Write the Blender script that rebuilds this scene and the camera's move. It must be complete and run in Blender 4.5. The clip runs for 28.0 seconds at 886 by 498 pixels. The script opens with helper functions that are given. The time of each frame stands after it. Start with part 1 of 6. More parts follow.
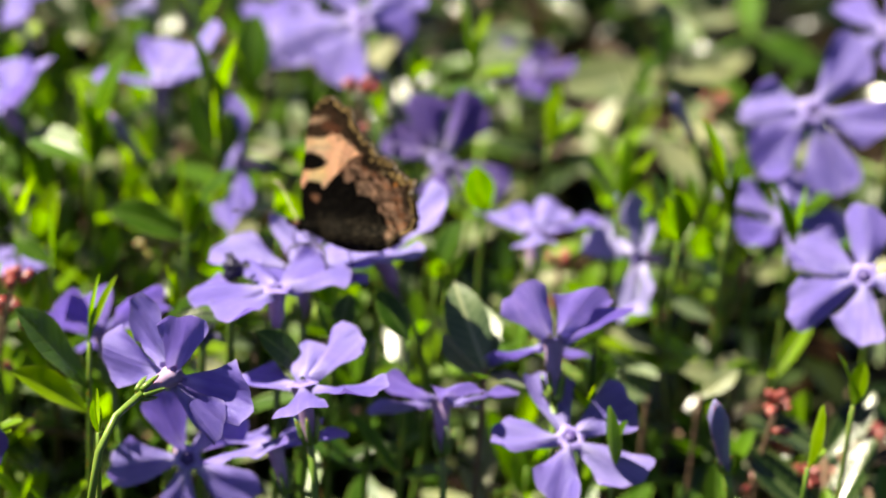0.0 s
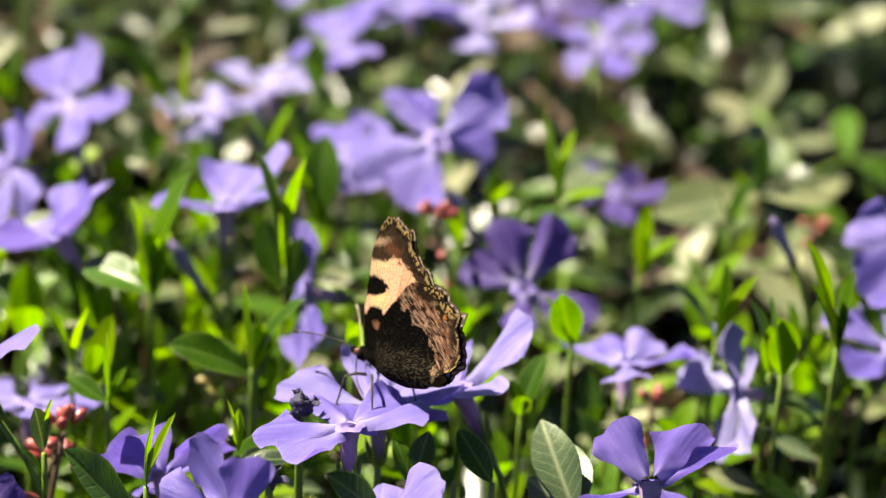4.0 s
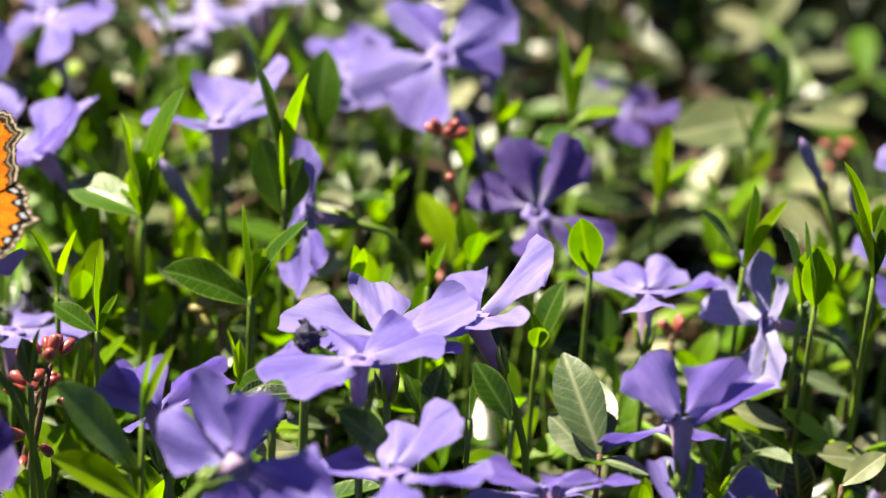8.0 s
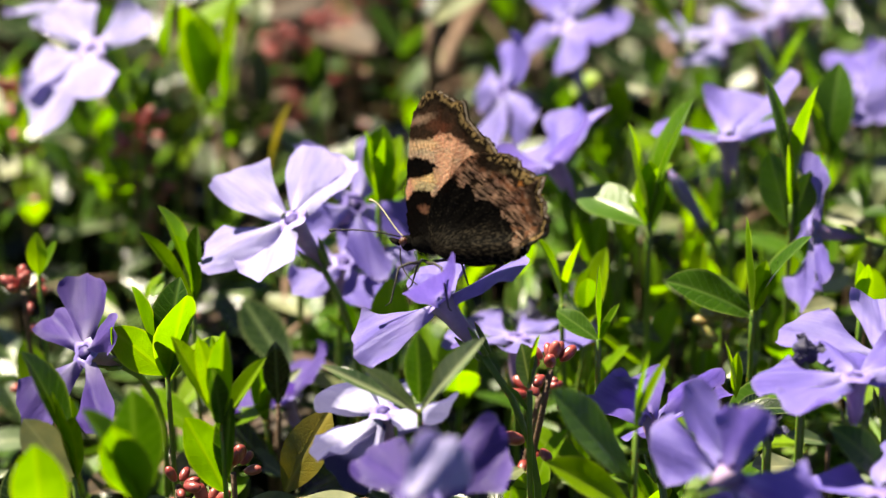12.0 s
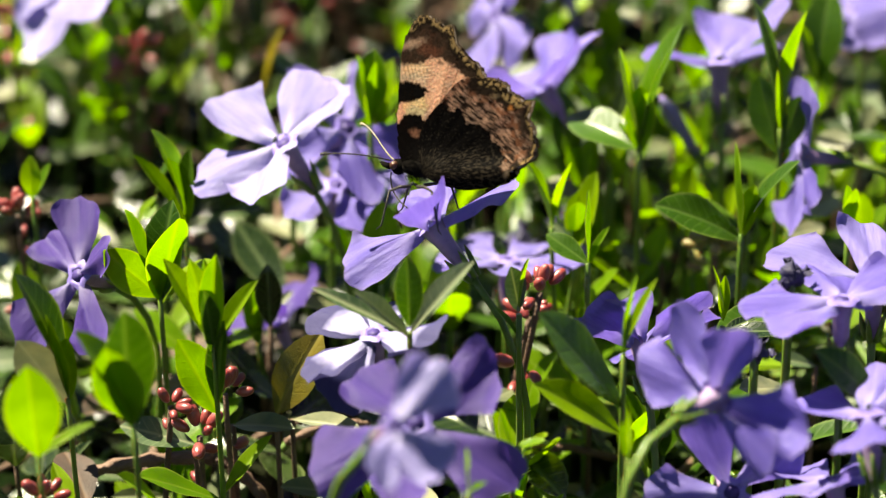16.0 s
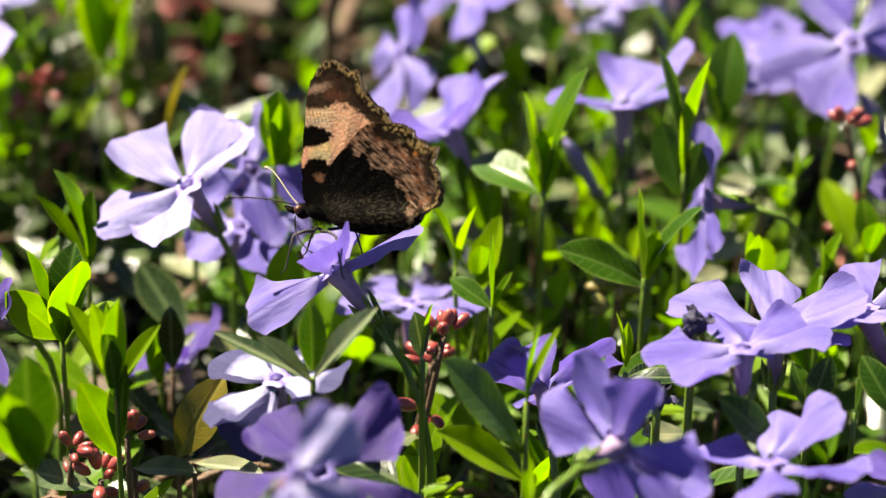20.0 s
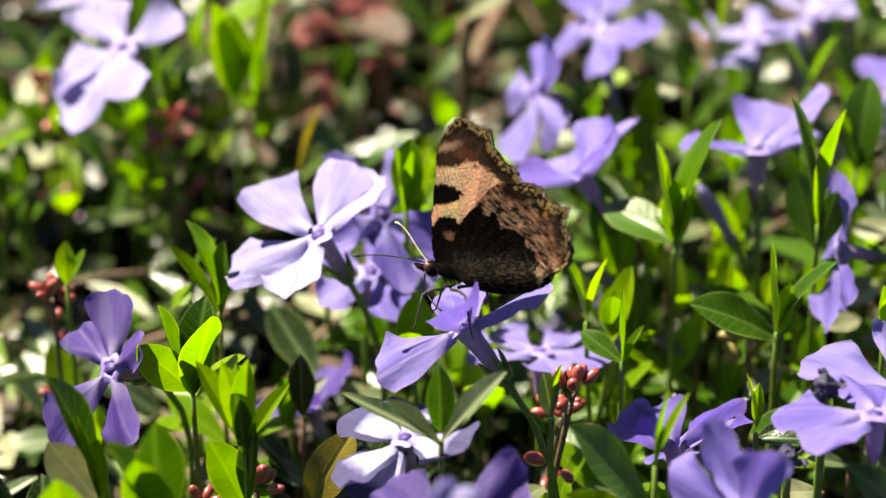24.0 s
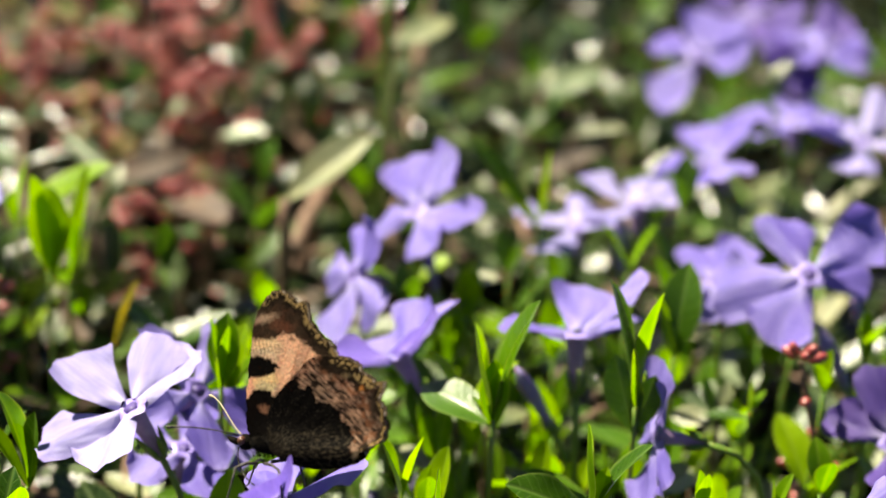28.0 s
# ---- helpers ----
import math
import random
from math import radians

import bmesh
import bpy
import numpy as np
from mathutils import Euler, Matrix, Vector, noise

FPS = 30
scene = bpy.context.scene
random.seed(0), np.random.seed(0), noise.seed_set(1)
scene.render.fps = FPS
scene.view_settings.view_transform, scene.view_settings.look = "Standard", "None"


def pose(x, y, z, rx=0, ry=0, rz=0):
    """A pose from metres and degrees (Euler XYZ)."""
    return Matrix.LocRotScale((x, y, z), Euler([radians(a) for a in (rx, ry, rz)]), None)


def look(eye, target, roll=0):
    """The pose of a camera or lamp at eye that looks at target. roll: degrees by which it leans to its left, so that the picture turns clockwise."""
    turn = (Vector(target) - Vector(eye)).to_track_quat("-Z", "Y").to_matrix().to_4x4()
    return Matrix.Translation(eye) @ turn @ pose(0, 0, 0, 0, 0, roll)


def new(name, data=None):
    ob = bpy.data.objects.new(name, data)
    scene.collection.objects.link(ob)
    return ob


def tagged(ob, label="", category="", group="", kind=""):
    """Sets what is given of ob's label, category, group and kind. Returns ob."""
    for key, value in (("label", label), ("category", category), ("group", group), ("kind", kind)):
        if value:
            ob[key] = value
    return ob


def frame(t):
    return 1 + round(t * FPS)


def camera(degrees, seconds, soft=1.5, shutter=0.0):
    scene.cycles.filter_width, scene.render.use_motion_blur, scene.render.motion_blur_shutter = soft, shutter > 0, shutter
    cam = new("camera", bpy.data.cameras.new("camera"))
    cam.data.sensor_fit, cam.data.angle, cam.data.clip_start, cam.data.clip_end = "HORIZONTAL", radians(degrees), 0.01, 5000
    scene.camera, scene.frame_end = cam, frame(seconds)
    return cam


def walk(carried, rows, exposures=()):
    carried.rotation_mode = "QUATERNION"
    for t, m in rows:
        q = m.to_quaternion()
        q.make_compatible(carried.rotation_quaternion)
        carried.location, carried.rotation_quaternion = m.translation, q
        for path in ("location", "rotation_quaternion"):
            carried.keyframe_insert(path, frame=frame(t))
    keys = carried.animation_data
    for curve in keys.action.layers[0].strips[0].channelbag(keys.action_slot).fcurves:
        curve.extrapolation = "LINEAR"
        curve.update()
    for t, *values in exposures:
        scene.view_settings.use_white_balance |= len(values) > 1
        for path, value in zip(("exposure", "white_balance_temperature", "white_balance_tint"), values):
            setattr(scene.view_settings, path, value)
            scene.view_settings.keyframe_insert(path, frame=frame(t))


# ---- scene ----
cam = camera(18, 28.0, soft=1.2)
cam.data.dof.use_dof = True
cam.data.dof.focus_distance = 0.436
cam.data.dof.aperture_fstop = 12.5
PATH = [
    (0.0, -0.0069, -0.52257, 0.33001, 59.01, -3.64, -9.508),
    (0.5, -0.00568, -0.52317, 0.32941, 59.555, -3.658, -9.461),
    (1.0, -0.00629, -0.52183, 0.3303, 60.645, -4.013, -9.322),
    (1.5, -0.00615, -0.51785, 0.32452, 61.959, -3.586, -9.145),
    (2.0, -0.00518, -0.51239, 0.32142, 61.479, -3.165, -8.491),
    (2.5, -0.00358, -0.50637, 0.32008, 61.538, -3.007, -8.352),
    (3.0, -0.0043, -0.5021, 0.31672, 62.885, -2.965, -8.452),
    (3.5, -0.00264, -0.49713, 0.31258, 62.625, -2.69, -8.211),
    (4.0, -0.00281, -0.49171, 0.30978, 61.864, -2.667, -8.393),
    (4.5, -0.00308, -0.48548, 0.3061, 60.555, -2.967, -9.089),
    (6.5, -0.00347, -0.46932, 0.297, 60.611, -3.211, -8.99),
    (7.0, -0.00252, -0.46828, 0.29678, 60.399, -3.22, -8.964),
    (7.5, -0.00325, -0.46765, 0.29639, 60.268, -3.361, -9.104),
    (8.0, -0.00733, -0.46448, 0.29457, 60.359, -3.357, -9.05),
    (8.5, -0.00657, -0.46476, 0.29318, 60.881, -2.41, -7.458),
    (9.0, -0.00824, -0.46379, 0.29177, 60.862, -1.754, -5.825),
    (9.5, -0.00815, -0.4654, 0.29235, 60.94, -0.899, -3.348),
    (10.0, -0.00497, -0.46599, 0.29145, 60.836, -0.072, -1.116),
    (10.5, -0.00201, -0.46626, 0.29301, 60.352, 0.701, 0.933),
    (11.0, -0.00235, -0.4657, 0.29267, 60.305, 0.655, 1.349),
    (11.5, -0.00138, -0.46619, 0.29426, 60.249, 0.811, 1.482),
    (12.0, -0.00056, -0.46627, 0.29551, 60.363, 0.837, 1.402),
    (12.5, 0.00022, -0.46546, 0.2981, 61.073, 0.197, 0.791),
    (13.0, -0.00087, -0.46702, 0.29531, 62.137, -0.601, 0.136),
    (13.5, -0.00229, -0.46764, 0.29243, 62.77, -0.643, -0.432),
    (15.5, -0.00165, -0.46889, 0.29464, 61.397, 0.075, 0.256),
    (16.0, 0.00094, -0.46895, 0.29746, 58.753, 0.738, 1.446),
    (16.5, 0.00141, -0.46731, 0.29989, 57.373, 0.461, 1.954),
    (17.0, 0.00199, -0.46578, 0.30196, 58.032, -0.546, 1.894),
    (17.5, 0.00039, -0.46671, 0.3003, 59.006, -1.007, 1.156),
    (18.0, 0.00018, -0.46659, 0.29982, 59.082, -0.733, 1.02),
    (18.5, 0.00096, -0.46674, 0.30021, 58.841, -0.481, 0.863),
    (19.0, 0.00109, -0.46701, 0.3012, 58.927, -0.623, 0.524),
    (19.5, 0.00086, -0.46725, 0.30062, 59.057, -0.595, 0.176),
    (20.0, 0.00042, -0.46691, 0.30054, 59.181, -0.64, -0.098),
    (20.5, 0.00061, -0.46734, 0.2997, 59.437, -0.483, -0.359),
    (21.0, -0.00023, -0.46654, 0.30062, 59.305, -0.493, -0.365),
    (21.5, 0.00057, -0.46737, 0.30056, 59.459, -0.205, -0.166),
    (23.5, 0.0022, -0.46007, 0.31276, 58.017, 0.402, 2.553),
    (24.0, 0.00231, -0.45762, 0.31326, 58.279, 0.563, 2.611),
    (24.5, 0.00489, -0.45298, 0.31417, 59.438, 0.946, 2.99),
    (25.0, 0.00582, -0.45429, 0.31107, 61.267, 0.146, 2.162),
    (25.5, 0.00343, -0.45516, 0.31016, 61.876, -0.575, 1.557),
    (26.0, 0.00416, -0.45515, 0.30847, 62.33, -0.809, 1.493),
    (26.5, 0.00331, -0.45469, 0.3103, 62.118, -1.712, 0.868),
    (27.0, 0.00349, -0.45471, 0.31044, 62.63, -2.026, 0.722),
    (27.5, 0.00211, -0.45609, 0.30833, 63.041, -2.267, 0.231),
    (28.0, 0.00341, -0.45708, 0.30655, 62.637, -2.25, 0.062),
]
walk(cam, [(t, pose(*p)) for t, *p in PATH], [(0.0, 2.1, 7500, 5), (28.0, 2.1, 7500, 5)])

# ---- light: clear sky, midday sun from behind the plants on one side ----
SUN_EL, SUN_AZ = 56.0, -54.0          # azimuth counted from +y towards +x
world = bpy.data.worlds.new("sky")
scene.world = world
world.use_nodes = True
sky = world.node_tree.nodes.new("ShaderNodeTexSky")
sky.sky_type, sky.sun_disc = "NISHITA", False
sky.air_density, sky.dust_density = 0.3, 0.05
sky.sun_elevation, sky.sun_rotation = radians(SUN_EL), radians(SUN_AZ)
world.node_tree.links.new(sky.outputs[0], world.node_tree.nodes["Background"].inputs[0])
world.node_tree.nodes["Background"].inputs[1].default_value = 0.05
lamp = bpy.data.lights.new("sun", "SUN")
lamp.energy, lamp.angle, lamp.color = 5.0, radians(0.5), (1.0, 0.95, 0.83)
sun = new("sun", lamp)
to_sun = Vector((math.sin(radians(SUN_AZ)) * math.cos(radians(SUN_EL)), math.cos(radians(SUN_AZ)) * math.cos(radians(SUN_EL)), math.sin(radians(SUN_EL))))
sun.matrix_basis = look(to_sun * 3, (0, 0, 0))
rng = random.Random(11)


# ---- materials ----
def nodes_of(name):
    m = bpy.data.materials.new(name)
    m.use_nodes = True
    nt = m.node_tree
    return m, nt, nt.nodes["Principled BSDF"], nt.nodes["Material Output"]


def add(nt, kind, **values):
    n = nt.nodes.new("ShaderNode" + kind)
    for k, v in values.items():
        n.inputs[k.replace("_", " ")].default_value = v
    return n


def ramp(nt, src, stops):
    r = nt.nodes.new("ShaderNodeValToRGB")
    el = r.color_ramp.elements
    while len(el) < len(stops):
        el.new(0.5)
    for e, (p, c) in zip(el, stops):
        e.position, e.color = p, (*c, 1)
    nt.links.new(src, r.inputs[0])
    return r.outputs[0]


def mix(nt, fac, a, b, kind="MIX"):
    n = nt.nodes.new("ShaderNodeMix")
    n.data_type, n.blend_type = "RGBA", kind
    for i, v in ((0, fac), (6, a), (7, b)):
        if hasattr(v, "links"):
            nt.links.new(v, n.inputs[i])
        else:
            n.inputs[i].default_value = v if i == 0 else (*v, 1)
    return n.outputs[2]


def maths(nt, op, a, b=0.0, c=0.0):
    n = nt.nodes.new("ShaderNodeMath")
    n.operation = op
    for i, v in enumerate((a, b, c)):
        if hasattr(v, "links"):
            nt.links.new(v, n.inputs[i])
        else:
            n.inputs[i].default_value = v
    return n.outputs[0]


def thin_sheet(name, stops, trans, through_gain, rough, vein, grain=9.0, spec=0.5, coat=0.0, blotch=0.35, base_white=0.0, rim=None, margin=None, relief=0.1, side_vein=0.06):
    """A thin living sheet (leaf or petal) that runs along its own +y from 0 to 1: colour by piece, midrib and side veins, light shining through."""
    m, nt, bsdf, out = nodes_of(name)
    info, tc = nt.nodes.new("ShaderNodeObjectInfo"), nt.nodes.new("ShaderNodeTexCoord")
    col = ramp(nt, info.outputs["Random"], stops)
    sep = nt.nodes.new("ShaderNodeSeparateXYZ")
    nt.links.new(tc.outputs["Object"], sep.inputs[0])
    shift = add(nt, "VectorMath")
    shift.operation = "ADD"
    nt.links.new(tc.outputs["Object"], shift.inputs[0])
    nt.links.new(info.outputs["Random"], shift.inputs[1])
    n1 = add(nt, "TexNoise", Scale=3.0, Detail=4.0)
    n2 = add(nt, "TexNoise", Scale=grain * 6, Detail=3.0)
    for n in (n1, n2):
        nt.links.new(shift.outputs[0], n.inputs["Vector"])
    spots = ramp(nt, n1.outputs[0], [(0.35, (0, 0, 0)), (0.7, (1, 1, 1))])
    dark = mix(nt, 1.0, col, (1 - blotch, 1 - blotch * 0.8, 1 - blotch * 0.6), "MULTIPLY")
    col = mix(nt, spots, dark, col)
    ax = maths(nt, "ABSOLUTE", sep.outputs[0])
    rib = ramp(nt, ax, [(0.0, (1, 1, 1)), (0.035, (0, 0, 0))])
    run = maths(nt, "SUBTRACT", sep.outputs[1], maths(nt, "MULTIPLY", ax, 0.8))
    wav = maths(nt, "PINGPONG", maths(nt, "ADD", run, maths(nt, "MULTIPLY", n1.outputs[0], 0.12)), 0.055)
    side = ramp(nt, wav, [(0.0, (1, 1, 1)), (0.014, (0, 0, 0))])
    veins = maths(nt, "MAXIMUM", rib, maths(nt, "MULTIPLY", side, side_vein))
    col = mix(nt, maths(nt, "MULTIPLY", veins, vein[3]), col, vein[:3])
    if base_white:
        foot = maths(nt, 'MULTIPLY', ramp(nt, sep.outputs[1], [(0.16, (1, 1, 1)), (0.45, (0, 0, 0))]), ramp(nt, ax, [(0.02, (1, 1, 1)), (0.1, (0.25, 0.25, 0.25))]))
        col = mix(nt, maths(nt, "MULTIPLY", foot, base_white), col, (0.78, 0.74, 0.92))
    if rim:
        edge = ramp(nt, maths(nt, "ADD", sep.outputs[1], maths(nt, "MULTIPLY", n1.outputs[0], 0.35)), [(0.76, (0, 0, 0)), (0.9, (1, 1, 1))])
        col = mix(nt, edge, col, rim)
    at = nt.nodes.new("ShaderNodeAttribute")
    at.attribute_name = "across"
    hem = maths(nt, "ABSOLUTE", at.outputs["Fac"])
    if margin:
        col = mix(nt, ramp(nt, hem, [(0.86, (0, 0, 0)), (0.97, (0.6, 0.6, 0.6))]), col, margin)
    if rim:
        col = mix(nt, ramp(nt, maths(nt, "ADD", hem, maths(nt, "MULTIPLY", n1.outputs[0], 0.5)), [(0.98, (0, 0, 0)), (1.15, (1, 1, 1))]), col, rim)
    crease = None
    if relief > 0.5:
        lane = nt.nodes.new("ShaderNodeMapping")
        lane.inputs["Scale"].default_value = (22.0, 2.6, 4.0)
        nt.links.new(shift.outputs[0], lane.inputs["Vector"])
        crease = add(nt, "TexNoise", Scale=1.0, Detail=3.0)
        nt.links.new(lane.outputs[0], crease.inputs["Vector"])
        col = mix(nt, ramp(nt, crease.outputs[0], [(0.38, (0.5, 0.5, 0.5)), (0.58, (0, 0, 0))]), col, mix(nt, 1.0, col, (0.7, 0.68, 0.85), "MULTIPLY"))
    bump = add(nt, "Bump", Strength=0.3 if relief > 0.5 else 0.14, Distance=0.02)
    h = maths(nt, "ADD", maths(nt, "MULTIPLY", veins, -0.4), maths(nt, "MULTIPLY", n2.outputs[0], relief))
    if crease:
        h = maths(nt, "ADD", h, maths(nt, "MULTIPLY", crease.outputs[0], 1.1))
    nt.links.new(h, bump.inputs["Height"])
    nt.links.new(col, bsdf.inputs["Base Color"])
    nt.links.new(bump.outputs[0], bsdf.inputs["Normal"])
    rr = maths(nt, "MULTIPLY_ADD", n1.outputs[0], 0.25, rough - 0.12)
    nt.links.new(rr, bsdf.inputs["Roughness"])
    bsdf.inputs["Specular IOR Level"].default_value = spec
    bsdf.inputs["Coat Weight"].default_value = coat
    bsdf.inputs["Coat Roughness"].default_value = 0.3
    tr = nt.nodes.new("ShaderNodeBsdfTranslucent")
    nt.links.new(mix(nt, 1.0, col, through_gain, "MULTIPLY"), tr.inputs[0])
    nt.links.new(bump.outputs[0], tr.inputs[1])
    ms = nt.nodes.new("ShaderNodeMixShader")
    ms.inputs[0].default_value = trans
    nt.links.new(bsdf.outputs[0], ms.inputs[1])
    nt.links.new(tr.outputs[0], ms.inputs[2])
    nt.links.new(ms.outputs[0], out.inputs[0])
    return m


def solid(name, stops, rough, scale=200.0, bump=0.4, spec=0.4, sss=0.0, metal=0.0, patches=None):
    """An opaque surface whose colour wanders between the stops at two scales."""
    m, nt, bsdf, out = nodes_of(name)
    tc, info = nt.nodes.new("ShaderNodeTexCoord"), nt.nodes.new("ShaderNodeObjectInfo")
    n1, n2 = add(nt, "TexNoise", Scale=scale, Detail=5.0), add(nt, "TexNoise", Scale=scale * 6, Detail=4.0)
    geo = nt.nodes.new("ShaderNodeNewGeometry")
    for n in (n1, n2):
        nt.links.new(geo.outputs["Position"], n.inputs["Vector"])
    k = maths(nt, "ADD", maths(nt, "MULTIPLY", n1.outputs[0], 0.65), maths(nt, "MULTIPLY", n2.outputs[0], 0.2))
    k = maths(nt, "ADD", k, maths(nt, "MULTIPLY", info.outputs["Random"], 0.16))
    col = ramp(nt, k, stops)
    if patches:
        far = add(nt, "TexNoise", Scale=9.0, Detail=6.0)
        nt.links.new(geo.outputs["Position"], far.inputs["Vector"])
        col = mix(nt, ramp(nt, far.outputs[0], [(0.42, (0, 0, 0)), (0.56, (1, 1, 1))]), col, patches)
    nt.links.new(col, bsdf.inputs["Base Color"])
    b = add(nt, "Bump", Strength=bump, Distance=0.0006)
    nt.links.new(n2.outputs[0], b.inputs["Height"])
    nt.links.new(b.outputs[0], bsdf.inputs["Normal"])
    bsdf.inputs["Roughness"].default_value = rough
    bsdf.inputs["Specular IOR Level"].default_value = spec
    bsdf.inputs["Metallic"].default_value = metal
    if sss:
        bsdf.inputs["Subsurface Weight"].default_value = sss
        bsdf.inputs["Subsurface Radius"].default_value = (0.004, 0.001, 0.0008)
        bsdf.inputs["Subsurface Scale"].default_value = 0.5
    return m


YOUNG = thin_sheet("young_leaf", [(0, (0.09, 0.198, 0.003)), (0.5, (0.156, 0.282, 0.003)), (1, (0.24, 0.366, 0.004))], 0.55, (1.3, 1.4, 0.3), 0.36, (0.211, 0.298, 0.031, 0.5), spec=0.25, coat=0.0, margin=(0.26, 0.322, 0.0496))
GREEN = thin_sheet("grown_leaf", [(0, (0.018, 0.0519, 0.003)), (0.5, (0.0372, 0.092, 0.004)), (1, (0.0744, 0.159, 0.005))], 0.33, (1.45, 1.5, 0.35), 0.30, (0.102, 0.168, 0.036, 0.6), spec=0.3, coat=0.0, margin=(0.144, 0.204, 0.042), side_vein=0.4)
# old leaves are dark green by nature, darkened further for undergrowth shade
OLD_SHADED = thin_sheet("old_leaf_shaded", [(0, (0.0045, 0.0125, 0.002)), (0.6, (0.010, 0.024, 0.003)), (1, (0.03, 0.048, 0.008))], 0.12, (1.2, 1.3, 0.4), 0.24, (0.135, 0.18, 0.075, 0.5), coat=0.0, spec=0.4, blotch=0.5, side_vein=0.35, margin=(0.12, 0.15, 0.0525))
PALE = thin_sheet("bleached_leaf", [(0, (0.10, 0.12, 0.05)), (0.5, (0.18, 0.185, 0.09)), (1, (0.28, 0.26, 0.15))], 0.2, (1.1, 1.1, 0.7), 0.38, (0.285, 0.285, 0.188, 0.4), spec=0.3, blotch=0.45)
DULL = thin_sheet("dull_leaf", [(0, (0.050, 0.085, 0.028)), (0.6, (0.085, 0.122, 0.048)), (1, (0.13, 0.155, 0.075))], 0.2, (1.1, 1.2, 0.5), 0.34, (0.24, 0.26, 0.15, 0.75), spec=0.7, blotch=0.45, side_vein=0.35, relief=0.4)
YELLOW = thin_sheet("yellowed_leaf", [(0, (0.169, 0.13, 0.013)), (1, (0.273, 0.195, 0.013))], 0.35, (1.2, 1.1, 0.4), 0.45, (0.26, 0.208, 0.052, 0.5), blotch=0.6)
DRY = thin_sheet("dry_leaf", [(0, (0.035, 0.0168, 0.0091)), (0.6, (0.07, 0.035, 0.0196)), (1, (0.119, 0.07, 0.042))], 0.2, (1.2, 1.0, 0.7), 0.7, (0.14, 0.084, 0.042, 0.5), blotch=0.55)
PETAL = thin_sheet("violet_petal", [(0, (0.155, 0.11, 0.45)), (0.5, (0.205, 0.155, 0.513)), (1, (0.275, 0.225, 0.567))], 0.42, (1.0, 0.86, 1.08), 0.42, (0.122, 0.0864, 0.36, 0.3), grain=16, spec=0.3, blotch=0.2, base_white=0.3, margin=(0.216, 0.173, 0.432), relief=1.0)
# paler copy of the violet petal, with sunlight put into its colour
PETAL_SUNLIT = thin_sheet("sunlit_pale_petal", [(0, (0.28, 0.245, 0.524)), (1, (0.36, 0.321, 0.58))], 0.33, (1.0, 0.92, 1.06), 0.42, (0.289, 0.238, 0.561, 0.3), grain=16, spec=0.3, blotch=0.2, base_white=0.4, margin=(0.289, 0.238, 0.561), relief=1.0)
# darker copy of the violet petal, with shade put into its colour
PETAL_SHADED = thin_sheet("shaded_deep_petal", [(0, (0.0806, 0.0434, 0.246)), (1, (0.118, 0.0682, 0.302))], 0.42, (1.0, 0.8, 1.15), 0.45, (0.0496, 0.0248, 0.217, 0.3), grain=16, spec=0.3, blotch=0.2, base_white=0.3, margin=(0.124, 0.0806, 0.31), relief=1.0)
PETAL_WILT = thin_sheet("wilting_petal", [(0, (0.36, 0.33, 0.56)), (1, (0.45, 0.42, 0.62))], 0.25, (1.0, 0.95, 1.05), 0.6, (0.297, 0.272, 0.468, 0.3), grain=16, spec=0.3, blotch=0.2, rim=(0.0425, 0.0382, 0.119), relief=1.0)
TUBE = solid("flower_tube", [(0.3, (0.16, 0.088, 0.176)), (0.6, (0.272, 0.184, 0.32)), (0.8, (0.384, 0.304, 0.416))], 0.5, 150, 0.2, sss=0.1)
THROAT = solid("flower_throat", [(0.3, (0.12, 0.085, 0.33)), (0.7, (0.21, 0.165, 0.43))], 0.5, 300, 0.2)
# dark violet that stands in for the shade inside the flower tube
THROAT_SHADE = solid("throat_shade", [(0.3, (0.03, 0.018, 0.108)), (0.7, (0.054, 0.03, 0.156))], 0.6, 300, 0.2)
STEM = solid("green_stem", [(0.25, (0.05, 0.11, 0.01)), (0.5, (0.085, 0.15, 0.0175)), (0.8, (0.13, 0.19, 0.035))], 0.4, 90, 0.2, sss=0.15)
RUNNER = solid("brown_runner", [(0.25, (0.0455, 0.026, 0.0163)), (0.5, (0.104, 0.0585, 0.0358)), (0.8, (0.195, 0.111, 0.078))], 0.65, 260, 0.8)
WITHER = solid("withered_flower", [(0.3, (0.0072, 0.006, 0.021)), (0.6, (0.018, 0.015, 0.054)), (0.85, (0.054, 0.048, 0.12))], 0.6, 300, 0.8)
SEDUM = solid("sedum_bead", [(0.25, (0.11, 0.014, 0.016)), (0.5, (0.20, 0.036, 0.035)), (0.8, (0.30, 0.10, 0.08))], 0.34, 160, 0.15, spec=0.55, sss=0.35)
SEDUM_GREEN = solid("sedum_bead_green", [(0.25, (0.117, 0.117, 0.026)), (0.5, (0.195, 0.176, 0.052)), (0.8, (0.273, 0.169, 0.078))], 0.35, 160, 0.15, spec=0.5, sss=0.3)
# soil browns lowered so that gaps between plants show as shade
SHADED_SOIL = solid("soil", [(0.2, (0.004, 0.0026, 0.0016)), (0.5, (0.008, 0.005, 0.0032)), (0.75, (0.016, 0.010, 0.006)), (0.9, (0.034, 0.022, 0.013))], 0.95, 70, 1.0, spec=0.05, patches=(0.007, 0.009, 0.003))


# ---- building blocks ----
def mesh_of(name, bm, mat, smooth=True):
    me = bpy.data.meshes.new(name)
    bm.to_mesh(me)
    bm.free()
    me.materials.append(mat)
    if smooth:
        me.polygons.foreach_set("use_smooth", [True] * len(me.polygons))
    return me


